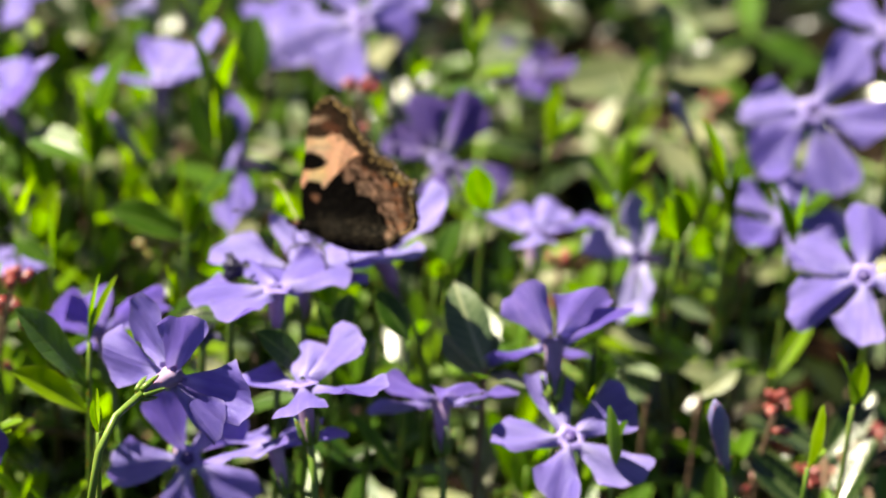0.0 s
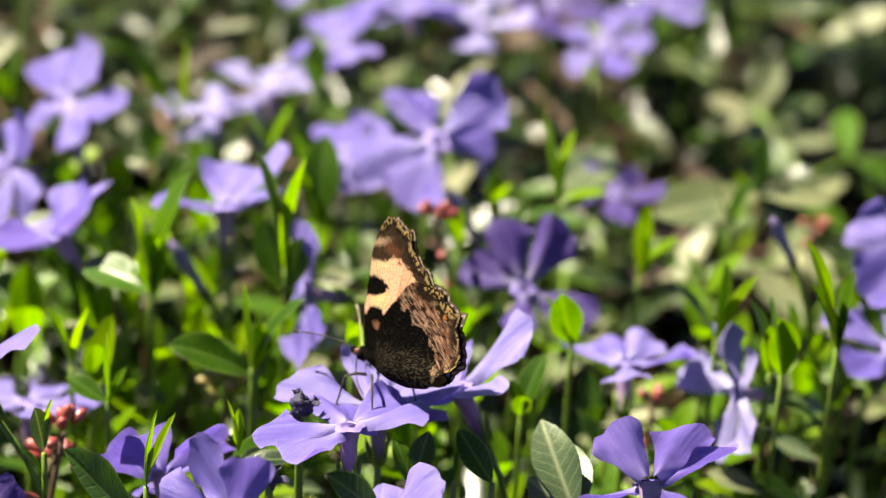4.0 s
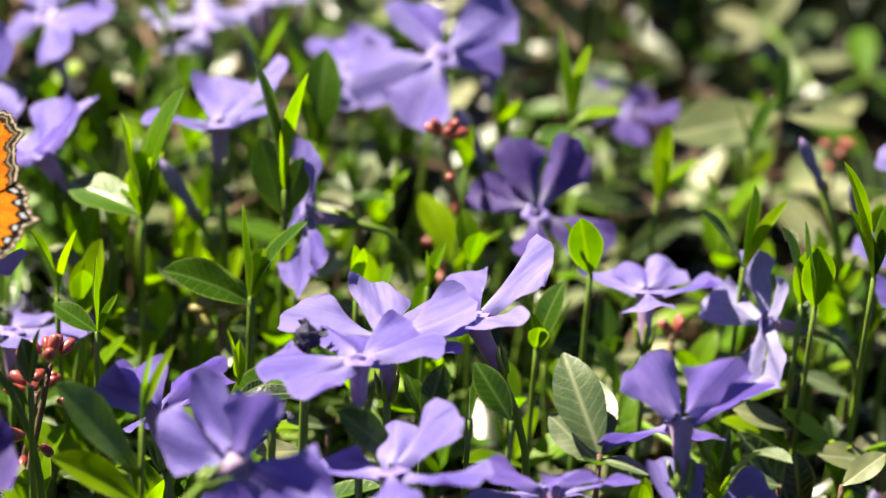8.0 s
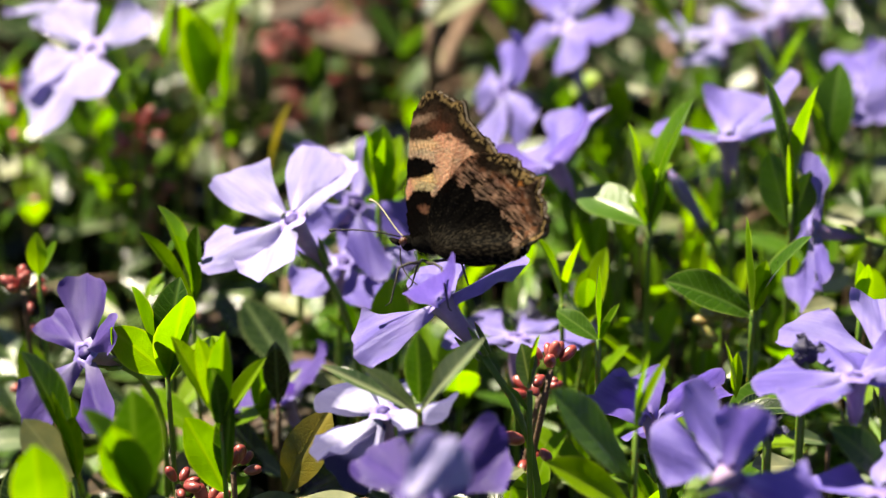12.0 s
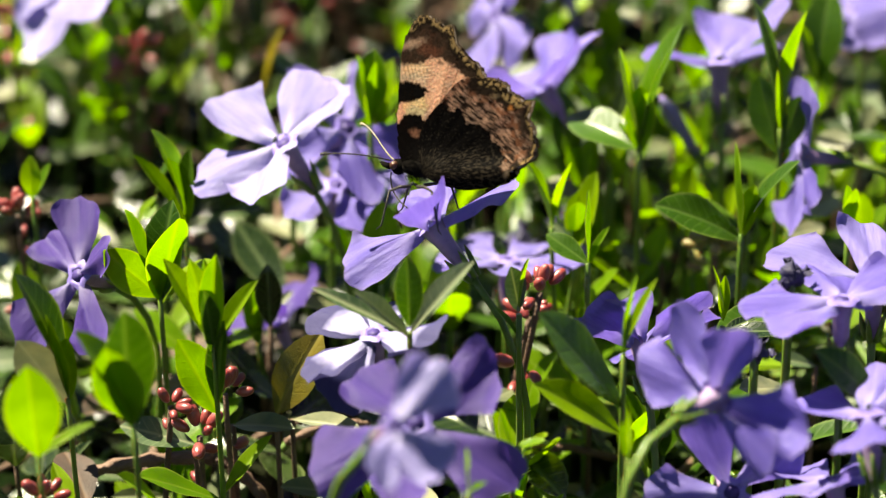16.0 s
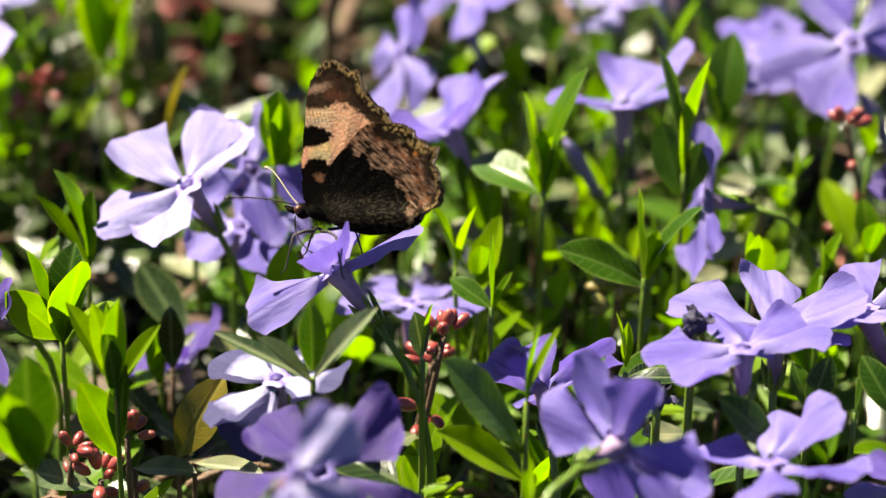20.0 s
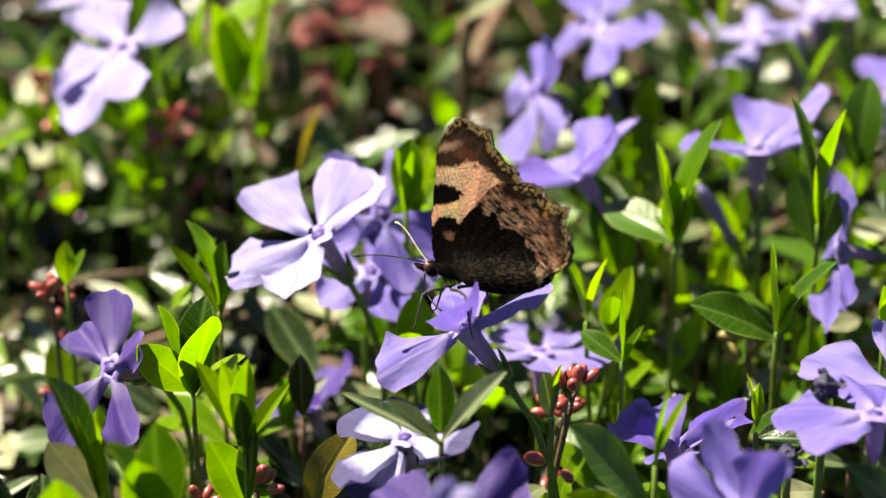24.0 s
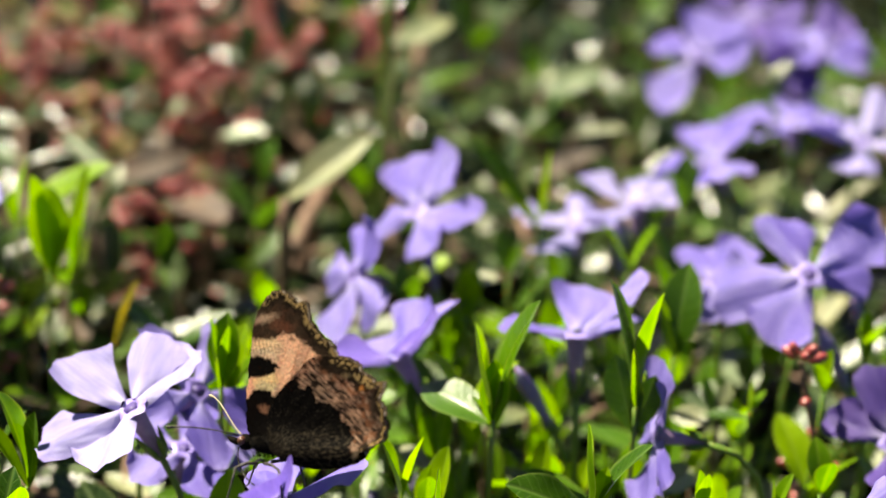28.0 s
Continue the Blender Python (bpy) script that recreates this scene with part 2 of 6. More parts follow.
def place(name, me, parent, m, label=""):
    ob = new(name, me)
    ob.parent = parent
    ob.matrix_basis = m
    if label:
        ob["label"] = label
    return ob


def part(name, bm, mat, parent, label="", m=Matrix()):
    return place(name, mesh_of(name, bm, mat), parent, m, label)


def root(name, at, label, category, group=""):
    ob = new(name)
    ob.empty_display_size = 0.005
    ob.matrix_basis = Matrix.Translation(at)
    return tagged(ob, label, category, group)


def sweep(bm, pts, radii, sides=7, cap=True):
    """A round stem through pts."""
    pts = [Vector(p) for p in pts]
    rings, side = [], None
    for i, p in enumerate(pts):
        d = (pts[min(i + 1, len(pts) - 1)] - pts[max(i - 1, 0)]).normalized()
        if side is None:
            side = d.orthogonal().normalized()
        side = (side - d * side.dot(d)).normalized()
        up = d.cross(side)
        r = radii[i] if hasattr(radii, "__len__") else radii
        rings.append([bm.verts.new(p + (side * math.cos(a) + up * math.sin(a)) * r) for a in (2 * math.pi * k / sides for k in range(sides))])
    for a, b in zip(rings, rings[1:]):
        for k in range(sides):
            bm.faces.new((a[k], a[(k + 1) % sides], b[(k + 1) % sides], b[k]))
    if cap:
        bm.faces.new(rings[0][::-1])
        bm.faces.new(rings[-1])
    return bm


def bend(a, ta, b, tb, n=8):
    """Points of a smooth curve from a, leaving along ta, to b, arriving along tb."""
    a, b, ta, tb = Vector(a), Vector(b), Vector(ta), Vector(tb)
    out = []
    for i in range(n + 1):
        s = i / n
        out.append(a * (1 - s) ** 3 + (a + ta) * 3 * s * (1 - s) ** 2 + (b - tb) * 3 * s * s * (1 - s) + b * s ** 3)
    return out


def axes(y, z):
    """A turn whose y axis runs along y and whose z axis leans towards z."""
    y = Vector(y).normalized()
    x = y.cross(Vector(z))
    x = x.normalized() if x.length > 1e-6 else y.orthogonal().normalized()
    z = x.cross(y)
    return Matrix((x, y, z)).transposed().to_4x4()


def with_across(me, values):
    """Notes how near each point lies to the margin, 0 to 1."""
    me.attributes.new("across", "FLOAT", "POINT").data.foreach_set("value", values)
    return me


def leaf_mesh(name, mat, width, droop, fold, ripple, nu=6, nv=10):
    """A pointed oval leaf of length 1 along +y, with a short stalk, folded along its midrib."""
    bm = bmesh.new()
    grid = []
    for j in range(nv + 1):
        s = j / nv
        w = width * 0.5 * (math.sin(math.pi * min(1, s) ** 1.2) ** 0.68 if 0 < s < 1 else 0.04)
        row = []
        for i in range(nu + 1):
            u = 2 * i / nu - 1
            x = u * w
            z = abs(x) * fold - droop * s * s + ripple * math.sin(s * 9 + u * 2) * abs(u) * (1 - s) * s
            row.append(bm.verts.new((x, s * (1 - 0.1 * droop), z)))
        grid.append(row)
    for j in range(nv):
        for i in range(nu):
            bm.faces.new((grid[j][i], grid[j][i + 1], grid[j + 1][i + 1], grid[j + 1][i]))
    return with_across(mesh_of(name, bm, mat), [abs(2 * i / nu - 1) for j in range(nv + 1) for i in range(nu + 1)])


LEAF = {}
for kind, mat in (("young", YOUNG), ("green", GREEN), ("old", OLD_SHADED), ("pale", PALE), ("dull", DULL), ("yellow", YELLOW), ("dry", DRY)):
    LEAF[kind] = [leaf_mesh("leaf", mat, w, d, f, r) for w, d, f, r in
                  ((0.38, 0.10, 0.4, 0.03), (0.42, -0.12, 0.3, 0.04), (0.46, 0.22, 0.22, 0.06), (0.25, 0.04, 0.6, 0.03), (0.47, 0.06, 0.16, 0.06), (0.17, 0.05, 0.5, 0.03))]


def leaf(parent, at, tip, face, kind, shape=0, label=""):
    """One leaf from at to tip (metres, in the parent's space), its upper face turned towards face."""
    d = Vector(tip) - Vector(at)
    return place("leaf", LEAF[kind][shape], parent, Matrix.Translation(at) @ axes(d, face) @ Matrix.Scale(d.length, 4), label)


def petal_mesh(mat, seed, nu=10, nv=11):
    """One periwinkle petal along +y from the throat: a wedge with a slanted, blunt tip, channelled, twisted and waved."""
    r = random.Random(seed)
    slant, curl, wave, wide = r.uniform(0.12, 0.28), r.uniform(-0.05, 0.10), r.uniform(0.02, 0.05), r.uniform(0.96, 1.14)
    ph, channel, twist, lip, side = r.uniform(0, 6), r.uniform(-0.06, 0.20), r.uniform(-0.10, 0.10), r.uniform(-0.08, 0.08), r.uniform(0.02, 0.09)
    bm = bmesh.new()
    grid, across = [], []
    for j in range(nv + 1):
        s = j / nv
        y = 0.12 + 0.88 * s
        w = wide * (0.085 + 0.52 * (s ** 0.95) * (1 - 0.25 * s ** 6))
        row = []
        for i in range(nu + 1):
            u = 2 * i / nu - 1
            hem = max(0.0, abs(u) - 0.55) / 0.45
            x = u * w * 0.66 * (1 + 0.035 * math.sin(7 * s + ph + u)) + side * s * s
            yy = y - slant * u * s ** 2 * 0.62 - 0.17 * s ** 3 * abs(u) ** 2.6 + 0.022 * s ** 4 * math.sin(8 * u + ph * 2)
            z = curl * y ** 2 - 0.09 * (1 - s) * u * u + wave * math.sin(4.5 * u + ph + 3 * s) * s + channel * s * u * u + twist * u * s * s
            z += lip * max(0.0, s - 0.65) ** 2 * 4 + 0.035 * hem * hem * math.sin(11 * s + ph * 3) * s + 0.025 * (1 - abs(u)) * (1 - s) - 0.03 * math.exp(-(u / 0.1) ** 2) * s * (1 - s)
            row.append(bm.verts.new((x, yy, z)))
            across.append(max(abs(u), (s - 0.5) * 2))
        grid.append(row)
    for j in range(nv):
        for i in range(nu):
            bm.faces.new((grid[j][i], grid[j][i + 1], grid[j + 1][i + 1], grid[j + 1][i]))
    return with_across(mesh_of("petal", bm, mat), across)


PETALS = {k: [petal_mesh(m, 40 + i) for i in range(9)] for k, m in (("violet", PETAL), ("pale", PETAL_SUNLIT), ("deep", PETAL_SHADED), ("wilt", PETAL_WILT))}


def throat_mesh():
    """The raised five-sided collar round the hollow of the flower."""
    bm = bmesh.new()
    rings = []
    for r, z in ((0.19, -0.004), (0.14, 0.02), (0.105, 0.026), (0.075, -0.01)):
        rings.append([bm.verts.new((r * (1 + 0.16 * math.cos(5 * a)) * math.sin(a), r * (1 + 0.16 * math.cos(5 * a)) * math.cos(a), z)) for a in (math.pi * k / 10 for k in range(20))])
    for a, b in zip(rings, rings[1:]):
        for k in range(20):
            bm.faces.new((a[k], b[k], b[(k + 1) % 20], a[(k + 1) % 20]))
    return mesh_of("throat", bm, THROAT)


def hollow_mesh():
    bm = bmesh.new()
    # a closed plug; its dark colour paints the depth of the throat
    sweep(bm, [(0, 0, 0.02), (0, 0, -0.12), (0, 0, -0.3)], [0.09, 0.075, 0.05], 10)
    return mesh_of("hollow", bm, THROAT_SHADE)


def tube_mesh():
    """The funnel behind the petals."""
    bm = bmesh.new()
    sweep(bm, [(0, 0, 0.0), (0, 0, -0.05), (0, 0, -0.2), (0, 0, -0.4), (0, 0, -0.6), (0, 0, -0.7)], [0.15, 0.135, 0.105, 0.092, 0.065, 0.055], 10, cap=False)
    return mesh_of("tube", bm, TUBE)


def sepal_mesh():
    bm = bmesh.new()
    sweep(bm, [(0, 0, 0), (0, 0.02, 0.12), (0, 0.035, 0.26), (0, 0.04, 0.36)], [0.035, 0.04, 0.028, 0.004], 5)
    return mesh_of("sepal", bm, STEM)


THROAT_ME, HOLLOW_ME, TUBE_ME, SEPAL_ME = throat_mesh(), hollow_mesh(), tube_mesh(), sepal_mesh()
FLOWER_WORDS = {"violet": "open violet-blue periwinkle flower with five blunt petals", "pale": "pale lilac periwinkle flower with painted-in sunlight and a white throat",
                "deep": "deep violet periwinkle flower among leaves, shade painted into its petals", "wilt": "wilting whitish periwinkle flower with dark shrivelled rims"}


def periwinkle(at, n, spin, across, tint="violet", cup=(0, 0, 0, 0, 0), foot=(0, 0), label=""):
    """A periwinkle flower: its throat at at, facing n, turned by spin degrees, across metres wide; each petal raised by its cup in
    degrees (positive towards the viewer of the face); its stem reaches the ground foot metres aside."""
    at, n = Vector(at), Vector(n).normalized()
    r = across * 0.475
    foot = Vector((at.x + foot[0] - n.x * r * 0.6, at.y + foot[1] - n.y * r * 0.6, 0.0))
    thing = root("periwinkle_flower", foot, label or FLOWER_WORDS[tint], "flower", "periwinkle flowers")
    head = Matrix.Translation(at - foot) @ axes(n.orthogonal() if abs(n.z) > 0.98 else Vector((0, 0, 1)) - n * n.z, n) @ pose(0, 0, 0, 0, 0, spin) @ Matrix.Scale(r, 4)
    for k in range(5):
        place("petal", PETALS[tint][(k * 4 + int(spin) + int(across * 20000)) % 9], thing, head @ pose(0, 0, 0, 0, 0, 72 * k) @ pose(0, 0, 0.004 * k, cup[k], (7 if k % 2 else 4), 0))
    place("throat", THROAT_ME, thing, head, "whitish five-sided collar")
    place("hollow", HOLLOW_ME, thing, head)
    place("tube", TUBE_ME, thing, head)
    end = at - foot - n * r * 0.68
    for k in range(5):
        place("sepal", SEPAL_ME, thing, head @ pose(0, 0, -0.73, 0, 0, 72 * k) @ pose(0, 0.06, 0, -8, 0, 0))
    bm = bmesh.new()
    L = max(end.z, 0.012)
    sweep(bm, bend(end + n * 0.0004, -n * L * 0.45, (0, 0, -0.004), (0, 0, -L * 0.4), 9), [0.00062] * 4 + [0.0006] * 6, 6)
    part("stem", bm, STEM, thing)
    return thing


def bloom(at, n, tips, tint="violet", wide=1.0, label=""):
    """A periwinkle flower whose petals each lie their own way: its throat at at, facing n; tips: where each petal ends, in mm from the throat; wide: how broad the petals are."""
    at, n = Vector(at), Vector(n).normalized()
    r = sum(Vector(p[:3]).length for p in tips) / len(tips) / 1000
    foot = Vector((at.x - n.x * r * 1.1, at.y - n.y * r * 1.1, 0.0))
    thing = root("periwinkle_flower", foot, label or FLOWER_WORDS[tint], "flower", "periwinkle flowers")
    head = Matrix.Translation(at - foot) @ axes(Vector(tips[0][:3]) - n * n.dot(Vector(tips[0][:3])), n) @ Matrix.Scale(r, 4)
    for k, tip in enumerate(tips):
        d = Vector(tip[:3]) / 1000
        roll = tip[3] if len(tip) > 3 else (6, -4, 9, 3, -7)[k]
        place("petal", PETALS[tint][(k * 4 + int(abs(at.x) * 1e5)) % 9], thing, Matrix.Translation(at - foot + n * r * 0.004 * k) @ axes(d, n) @ pose(0, 0, 0, 0, roll, 0) @ Matrix.Diagonal((d.length * 1.03 * wide, d.length * 1.03, d.length * 1.03, 1)))
    place("throat", THROAT_ME, thing, head, "whitish five-sided collar")
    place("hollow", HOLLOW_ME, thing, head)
    place("tube", TUBE_ME, thing, head)
    for k in range(5):
        place("sepal", SEPAL_ME, thing, head @ pose(0, 0, -0.73, 0, 0, 72 * k) @ pose(0, 0.06, 0, -8, 0, 0))
    end = at - foot - n * r * 0.68
    bm = bmesh.new()
    L = max(end.z, 0.012)
    sweep(bm, bend(end + n * 0.0004, -n * L * 0.4, (0, 0, -0.004), (0, 0, -L * 0.4), 9), [0.00062] * 4 + [0.0006] * 6, 6)
    part("stem", bm, STEM, thing)
    return thing


SHOOT_WORDS = {"young": "upright periwinkle shoot with bright yellow-green young leaves", "green": "periwinkle shoot with mid-green glossy paired leaves",
               "old": "low periwinkle sprig with dark leathery leaves", "pale": "periwinkle sprig with bleached greyish leaves", "yellow": "periwinkle sprig with a yellowing leaf", "dry": "curled brown dry leaf sprig"}


def shoot(at, leaves, kind="young", foot=(0, 0), thick=0.75, label="", lower=True):
    """A shoot whose stem tops out at at. leaves: rows of start height below the top, tip offset dx, dy, dz (all mm), shape, kind or ''."""
    at = Vector(at)
    base = Vector((at.x + foot[0], at.y + foot[1], 0))
    thing = root("periwinkle_shoot", base, label or SHOOT_WORDS[kind], "plant shoot", "periwinkle shoots")
    top = at - base
    bm = bmesh.new()
    pts = bend((0, 0, -0.003), (0, 0, top.z * 0.4), top, (0, 0, top.z * 0.3), 8)
    sweep(bm, pts, [thick * 0.00075] * 5 + [thick * 0.0006] * 4, 6)
    part("stem", bm, STEM if kind in ("young", "green") else RUNNER, thing)
    r = random.Random(int(abs(at.x * 9e4 + at.y * 5e4)))
    if lower and kind in ("young", "green") and top.z > 0.035:
        turn = r.uniform(0, 360)
        for share in (0.42, 0.72):
            turn += 90
            for sgn in (0, 180):
                a, size, rise = radians(turn + sgn + r.uniform(-25, 25)), r.uniform(9, 13.5), r.uniform(0.25, 0.9)
                leaves = leaves + [(top.z * 1000 * (share + r.uniform(-0.04, 0.04)), math.cos(a) * size, math.sin(a) * size, rise * size, r.randrange(5), "green" if share > 0.5 else kind)]
    for step, row in enumerate(leaves):
        down, dx, dy, dz, shape = row[:5]
        down += 0.9 * (min(step, 5) // 2)
        k = row[5] if len(row) > 5 else kind
        start = top + (pts[0] - top) * min(0.95, (down / 1000) / max(0.005, top.length))
        d = Vector((dx, dy, dz)) / 1000
        out = Vector((dx, dy, 0))
        face = Vector((0, 0, 1)) * 1.0 - out.normalized() * (0.9 if dz > abs(dx) + abs(dy) * 0.5 else 0.1) if out.length > 0 else Vector((0, -1, 0.3))
        if len(row) > 6:
            face = Vector(row[6])
        leaf(thing, start, start + d, face, k, shape)
    return thing


def wild_shoot(x, y, h, kind, pairs, r, spread=1.0):
    """A shoot with crossed pairs of leaves, chosen by chance."""
    rows, turn = [], r.uniform(0, 180)
    for p in range(pairs):
        down = p * h * 1000 * 0.8 / max(1, pairs) * 0.7
        size = r.uniform(10.5, 16) * (0.75 if p == 0 and pairs > 1 else 1.0) * (1.15 if kind in ("old", "pale") else 1)
        open_ = radians((18, 38, 60, 80)[min(p, 3)] * spread + r.uniform(-10, 10))
        for sgn in (0, 180):
            a = radians(turn + sgn + r.uniform(-15, 15))
            rows.append((down, math.cos(a) * math.sin(open_) * size, math.sin(a) * math.sin(open_) * size, math.cos(open_) * size, r.randrange(5)))
        turn += 90
    return shoot((x, y, h), rows, kind, (r.uniform(-0.008, 0.008), r.uniform(-0.008, 0.008)), lower=False)


def runner(x, y, r, kinds):
    """A trailing stem on the ground with spread leaves, lying one over another."""
    a = r.uniform(0, 2 * math.pi)
    base = Vector((x, y, 0))
    kind = r.choice(kinds)
    thing = root("periwinkle_runner", base, {"old": "trailing periwinkle stem with dark leathery leaves on the soil", "pale": "trailing periwinkle stem with dull bleached leaves",
                 "green": "trailing periwinkle stem with glossy green leaves", "dry": "trailing dead stem with brown withered leaves"}[kind], "ground plant", "trailing periwinkle stems")
    length, lift = r.uniform(0.03, 0.06), r.uniform(0.008, 0.034)
    end = Vector((math.cos(a) * length, math.sin(a) * length, lift))
    pts = bend((0, 0, 0.002), (end.x * 0.2, end.y * 0.2, lift * 0.8), end, (end.x * 0.4, end.y * 0.4, r.uniform(-0.004, 0.006)), 6)
    bm = bmesh.new()
    sweep(bm, pts, 0.0007, 5)
    part("stem", bm, RUNNER if kind in ("dry", "old") and r.random() < 0.6 else STEM, thing)
    for i in (2, 4, 6):
        for sgn in (1, -1):
            b = a + sgn * r.uniform(0.6, 1.5)
            size = r.uniform(0.011, 0.02)
            d = Vector((math.cos(b), math.sin(b), r.uniform(-0.25, 0.55))).normalized() * size
            f = Vector((r.uniform(-0.45, 0.45), r.uniform(-0.45, 0.45), 1))
            leaf(thing, pts[i], pts[i] + d, f, kind if r.random() < 0.75 else r.choice(("old", "dull", "green", "old", "pale")), r.randrange(5))
    return thing


def bead_mesh(mat):
    bm = bmesh.new()
    bmesh.ops.create_uvsphere(bm, u_segments=10, v_segments=7, radius=0.5)
    for v in bm.verts:
        v.co.x *= 0.54 + 0.10 * v.co.z
        v.co.y *= 0.54 + 0.10 * v.co.z
        v.co.z += 0.5
    return mesh_of("bead_leaf", bm, mat)


BEADS = {"red": bead_mesh(SEDUM), "green": bead_mesh(SEDUM_GREEN)}


def sedum(at, count, size, foot=(0, 0), tint="red", seed=0, spread=1.0, label=""):
    """A stonecrop sprig: a reddish stem with a rosette of plump bead leaves at its top and a few below."""
    r = random.Random(seed)
    at = Vector(at)
    base = Vector((at.x + foot[0], at.y + foot[1], 0))
    thing = root("stonecrop_sprig", base, label or ("red stonecrop sprig with plump shiny bead leaves" if tint == "red" else "greenish stonecrop sprig with plump bead leaves"), "succulent", "stonecrop sprigs")
    top = at - base
    pts = bend((0, 0, -0.002), (0, 0, top.z * 0.5), top, (-foot[0] * 0.3, -foot[1] * 0.3, top.z * 0.25), 7)
    bm = bmesh.new()
    sweep(bm, pts, 0.0005, 6)
    part("stem", bm, RUNNER, thing)
    for k in range(count):
        if k < count * 0.65:
            p, el = top, r.uniform(0.0, 1.4)
        else:
            p, el = pts[r.randrange(3, 7)], r.uniform(-0.2, 0.6)
        a = k * 2.4 + r.uniform(-0.3, 0.3)
        d = Vector((math.cos(a) * math.cos(el), math.sin(a) * math.cos(el), math.sin(el)))
        s = size * r.uniform(0.6, 1.0)
        place("bead_leaf", BEADS[tint], thing, Matrix.Translation(p + d * size * 0.25 * spread) @ d.to_track_quat("Z", "Y").to_matrix().to_4x4() @ Matrix.Scale(s, 4))
    return thing


def bud_mesh():
    """A closed, twisted flower bud along +z."""
    bm = bmesh.new()
    rings = []
    for z, w in ((0, 0.045), (0.12, 0.06), (0.35, 0.07), (0.55, 0.095), (0.72, 0.1), (0.88, 0.06), (1.0, 0.01)):
        rings.append([bm.verts.new((w * (1 + 0.13 * math.cos(5 * a)) * math.cos(a + z * 1.6), w * (1 + 0.13 * math.cos(5 * a)) * math.sin(a + z * 1.6), z)) for a in (2 * math.pi * k / 20 for k in range(20))])
    for a, b in zip(rings, rings[1:]):
        for k in range(20):
            bm.faces.new((a[k], a[(k + 1) % 20], b[(k + 1) % 20], b[k]))
    bm.faces.new(rings[-1])
    return mesh_of("bud", bm, BUD)


BUD = solid("bud_violet", [(0.3, (0.0975, 0.0825, 0.225)), (0.55, (0.165, 0.143, 0.315)), (0.8, (0.255, 0.24, 0.33))], 0.5, 200, 0.3, sss=0.2)
BUD_ME = bud_mesh()


def flower_bud(base, tip, foot=(0, 0)):
    """A closed bud from base to tip on its own stem."""
    base, tip = Vector(base), Vector(tip)
    ground_at = Vector((base.x + foot[0], base.y + foot[1], 0))
    thing = root("periwinkle_bud", ground_at, "closed twisted greyish-violet periwinkle bud on a stem", "flower bud", "periwinkle buds")
    d = tip - base
    m = Matrix.Translation(base - ground_at) @ d.to_track_quat("Z", "Y").to_matrix().to_4x4() @ Matrix.Scale(d.length, 4)
    place("bud", BUD_ME, thing, m)
    for k in range(5):
        place("sepal", SEPAL_ME, thing, m @ pose(0, 0, -0.05, 0, 0, 72 * k) @ pose(0, 0.045, 0, -5, 0, 0) @ Matrix.Scale(0.6, 4))
    bm = bmesh.new()
    end = base - ground_at
    sweep(bm, bend(end, -d.normalized() * end.z * 0.4, (0, 0, -0.003), (0, 0, -end.z * 0.4), 8), 0.0008, 6)
    part("stem", bm, STEM, thing)
    return thing


def withered_flower(at, size, seed, foot=(0, 0)):
    """A shrivelled, almost black flower hanging on its stem."""
    r = random.Random(seed)
    at = Vector(at)
    base = Vector((at.x + foot[0], at.y + foot[1], 0))
    thing = root("withered_flower", base, "shrivelled blackish-violet withered periwinkle flower", "flower", "withered flowers")
    for k in range(5):
        bm = bmesh.new()
        grid = []
        for j in range(7):
            a = r.uniform(0.1, 0.4)
            grid.append([bm.verts.new((math.sin(i * 1.3 + j * a) * 0.16 * (0.4 + j * 0.1), j / 6 * 0.7 + 0.05 * math.cos(i * 2.1), 0.1 * math.sin(j * 1.1 + i) + r.uniform(-0.05, 0.05))) for i in range(6)])
        for j in range(6):
            for i in range(5):
                bm.faces.new((grid[j][i], grid[j][i + 1], grid[j + 1][i + 1], grid[j + 1][i]))
        part("petal", bm, WITHER, thing, m=Matrix.Translation(at - base) @ pose(0, 0, 0, r.uniform(-50, 60), r.uniform(-40, 40), 72 * k) @ Matrix.Scale(size, 4))
    bm = bmesh.new()
    bmesh.ops.create_icosphere(bm, subdivisions=3, radius=size * 0.36)
    for v in bm.verts:
        k = v.co / size * 5
        v.co *= 1 + 0.55 * noise.noise(k + Vector((seed, 0, 0))) + 0.35 * noise.noise(k * 2.3)
        v.co.z *= 1.15
    part("crumpled_head", bm, WITHER, thing, m=Matrix.Translation(at - base))
    bm = bmesh.new()
    sweep(bm, bend((0, 0, -0.003), (0, 0, at.z * 0.5), at - base, (0, 0, at.z * 0.2), 7), 0.0007, 6)
    part("stem", bm, STEM, thing)
    return thing


def twig(a, b, sag, thick, label="thin brown woody runner lying on the soil"):
    """A woody stem over the ground with knots."""
    a, b = Vector(a), Vector(b)
    thing = root("woody_runner", a, label, "twig", "woody runners")
    d = b - a
    pts = bend((0, 0, 0), d * 0.35 + Vector((0, 0, sag)), d, d * 0.35 - Vector((0, 0, sag)), 14)
    bm = bmesh.new()
    sweep(bm, pts, [thick * (1 + 0.25 * math.sin(i * 2.3)) for i in range(15)], 7)
    part("bark", bm, RUNNER, thing)
    return thing


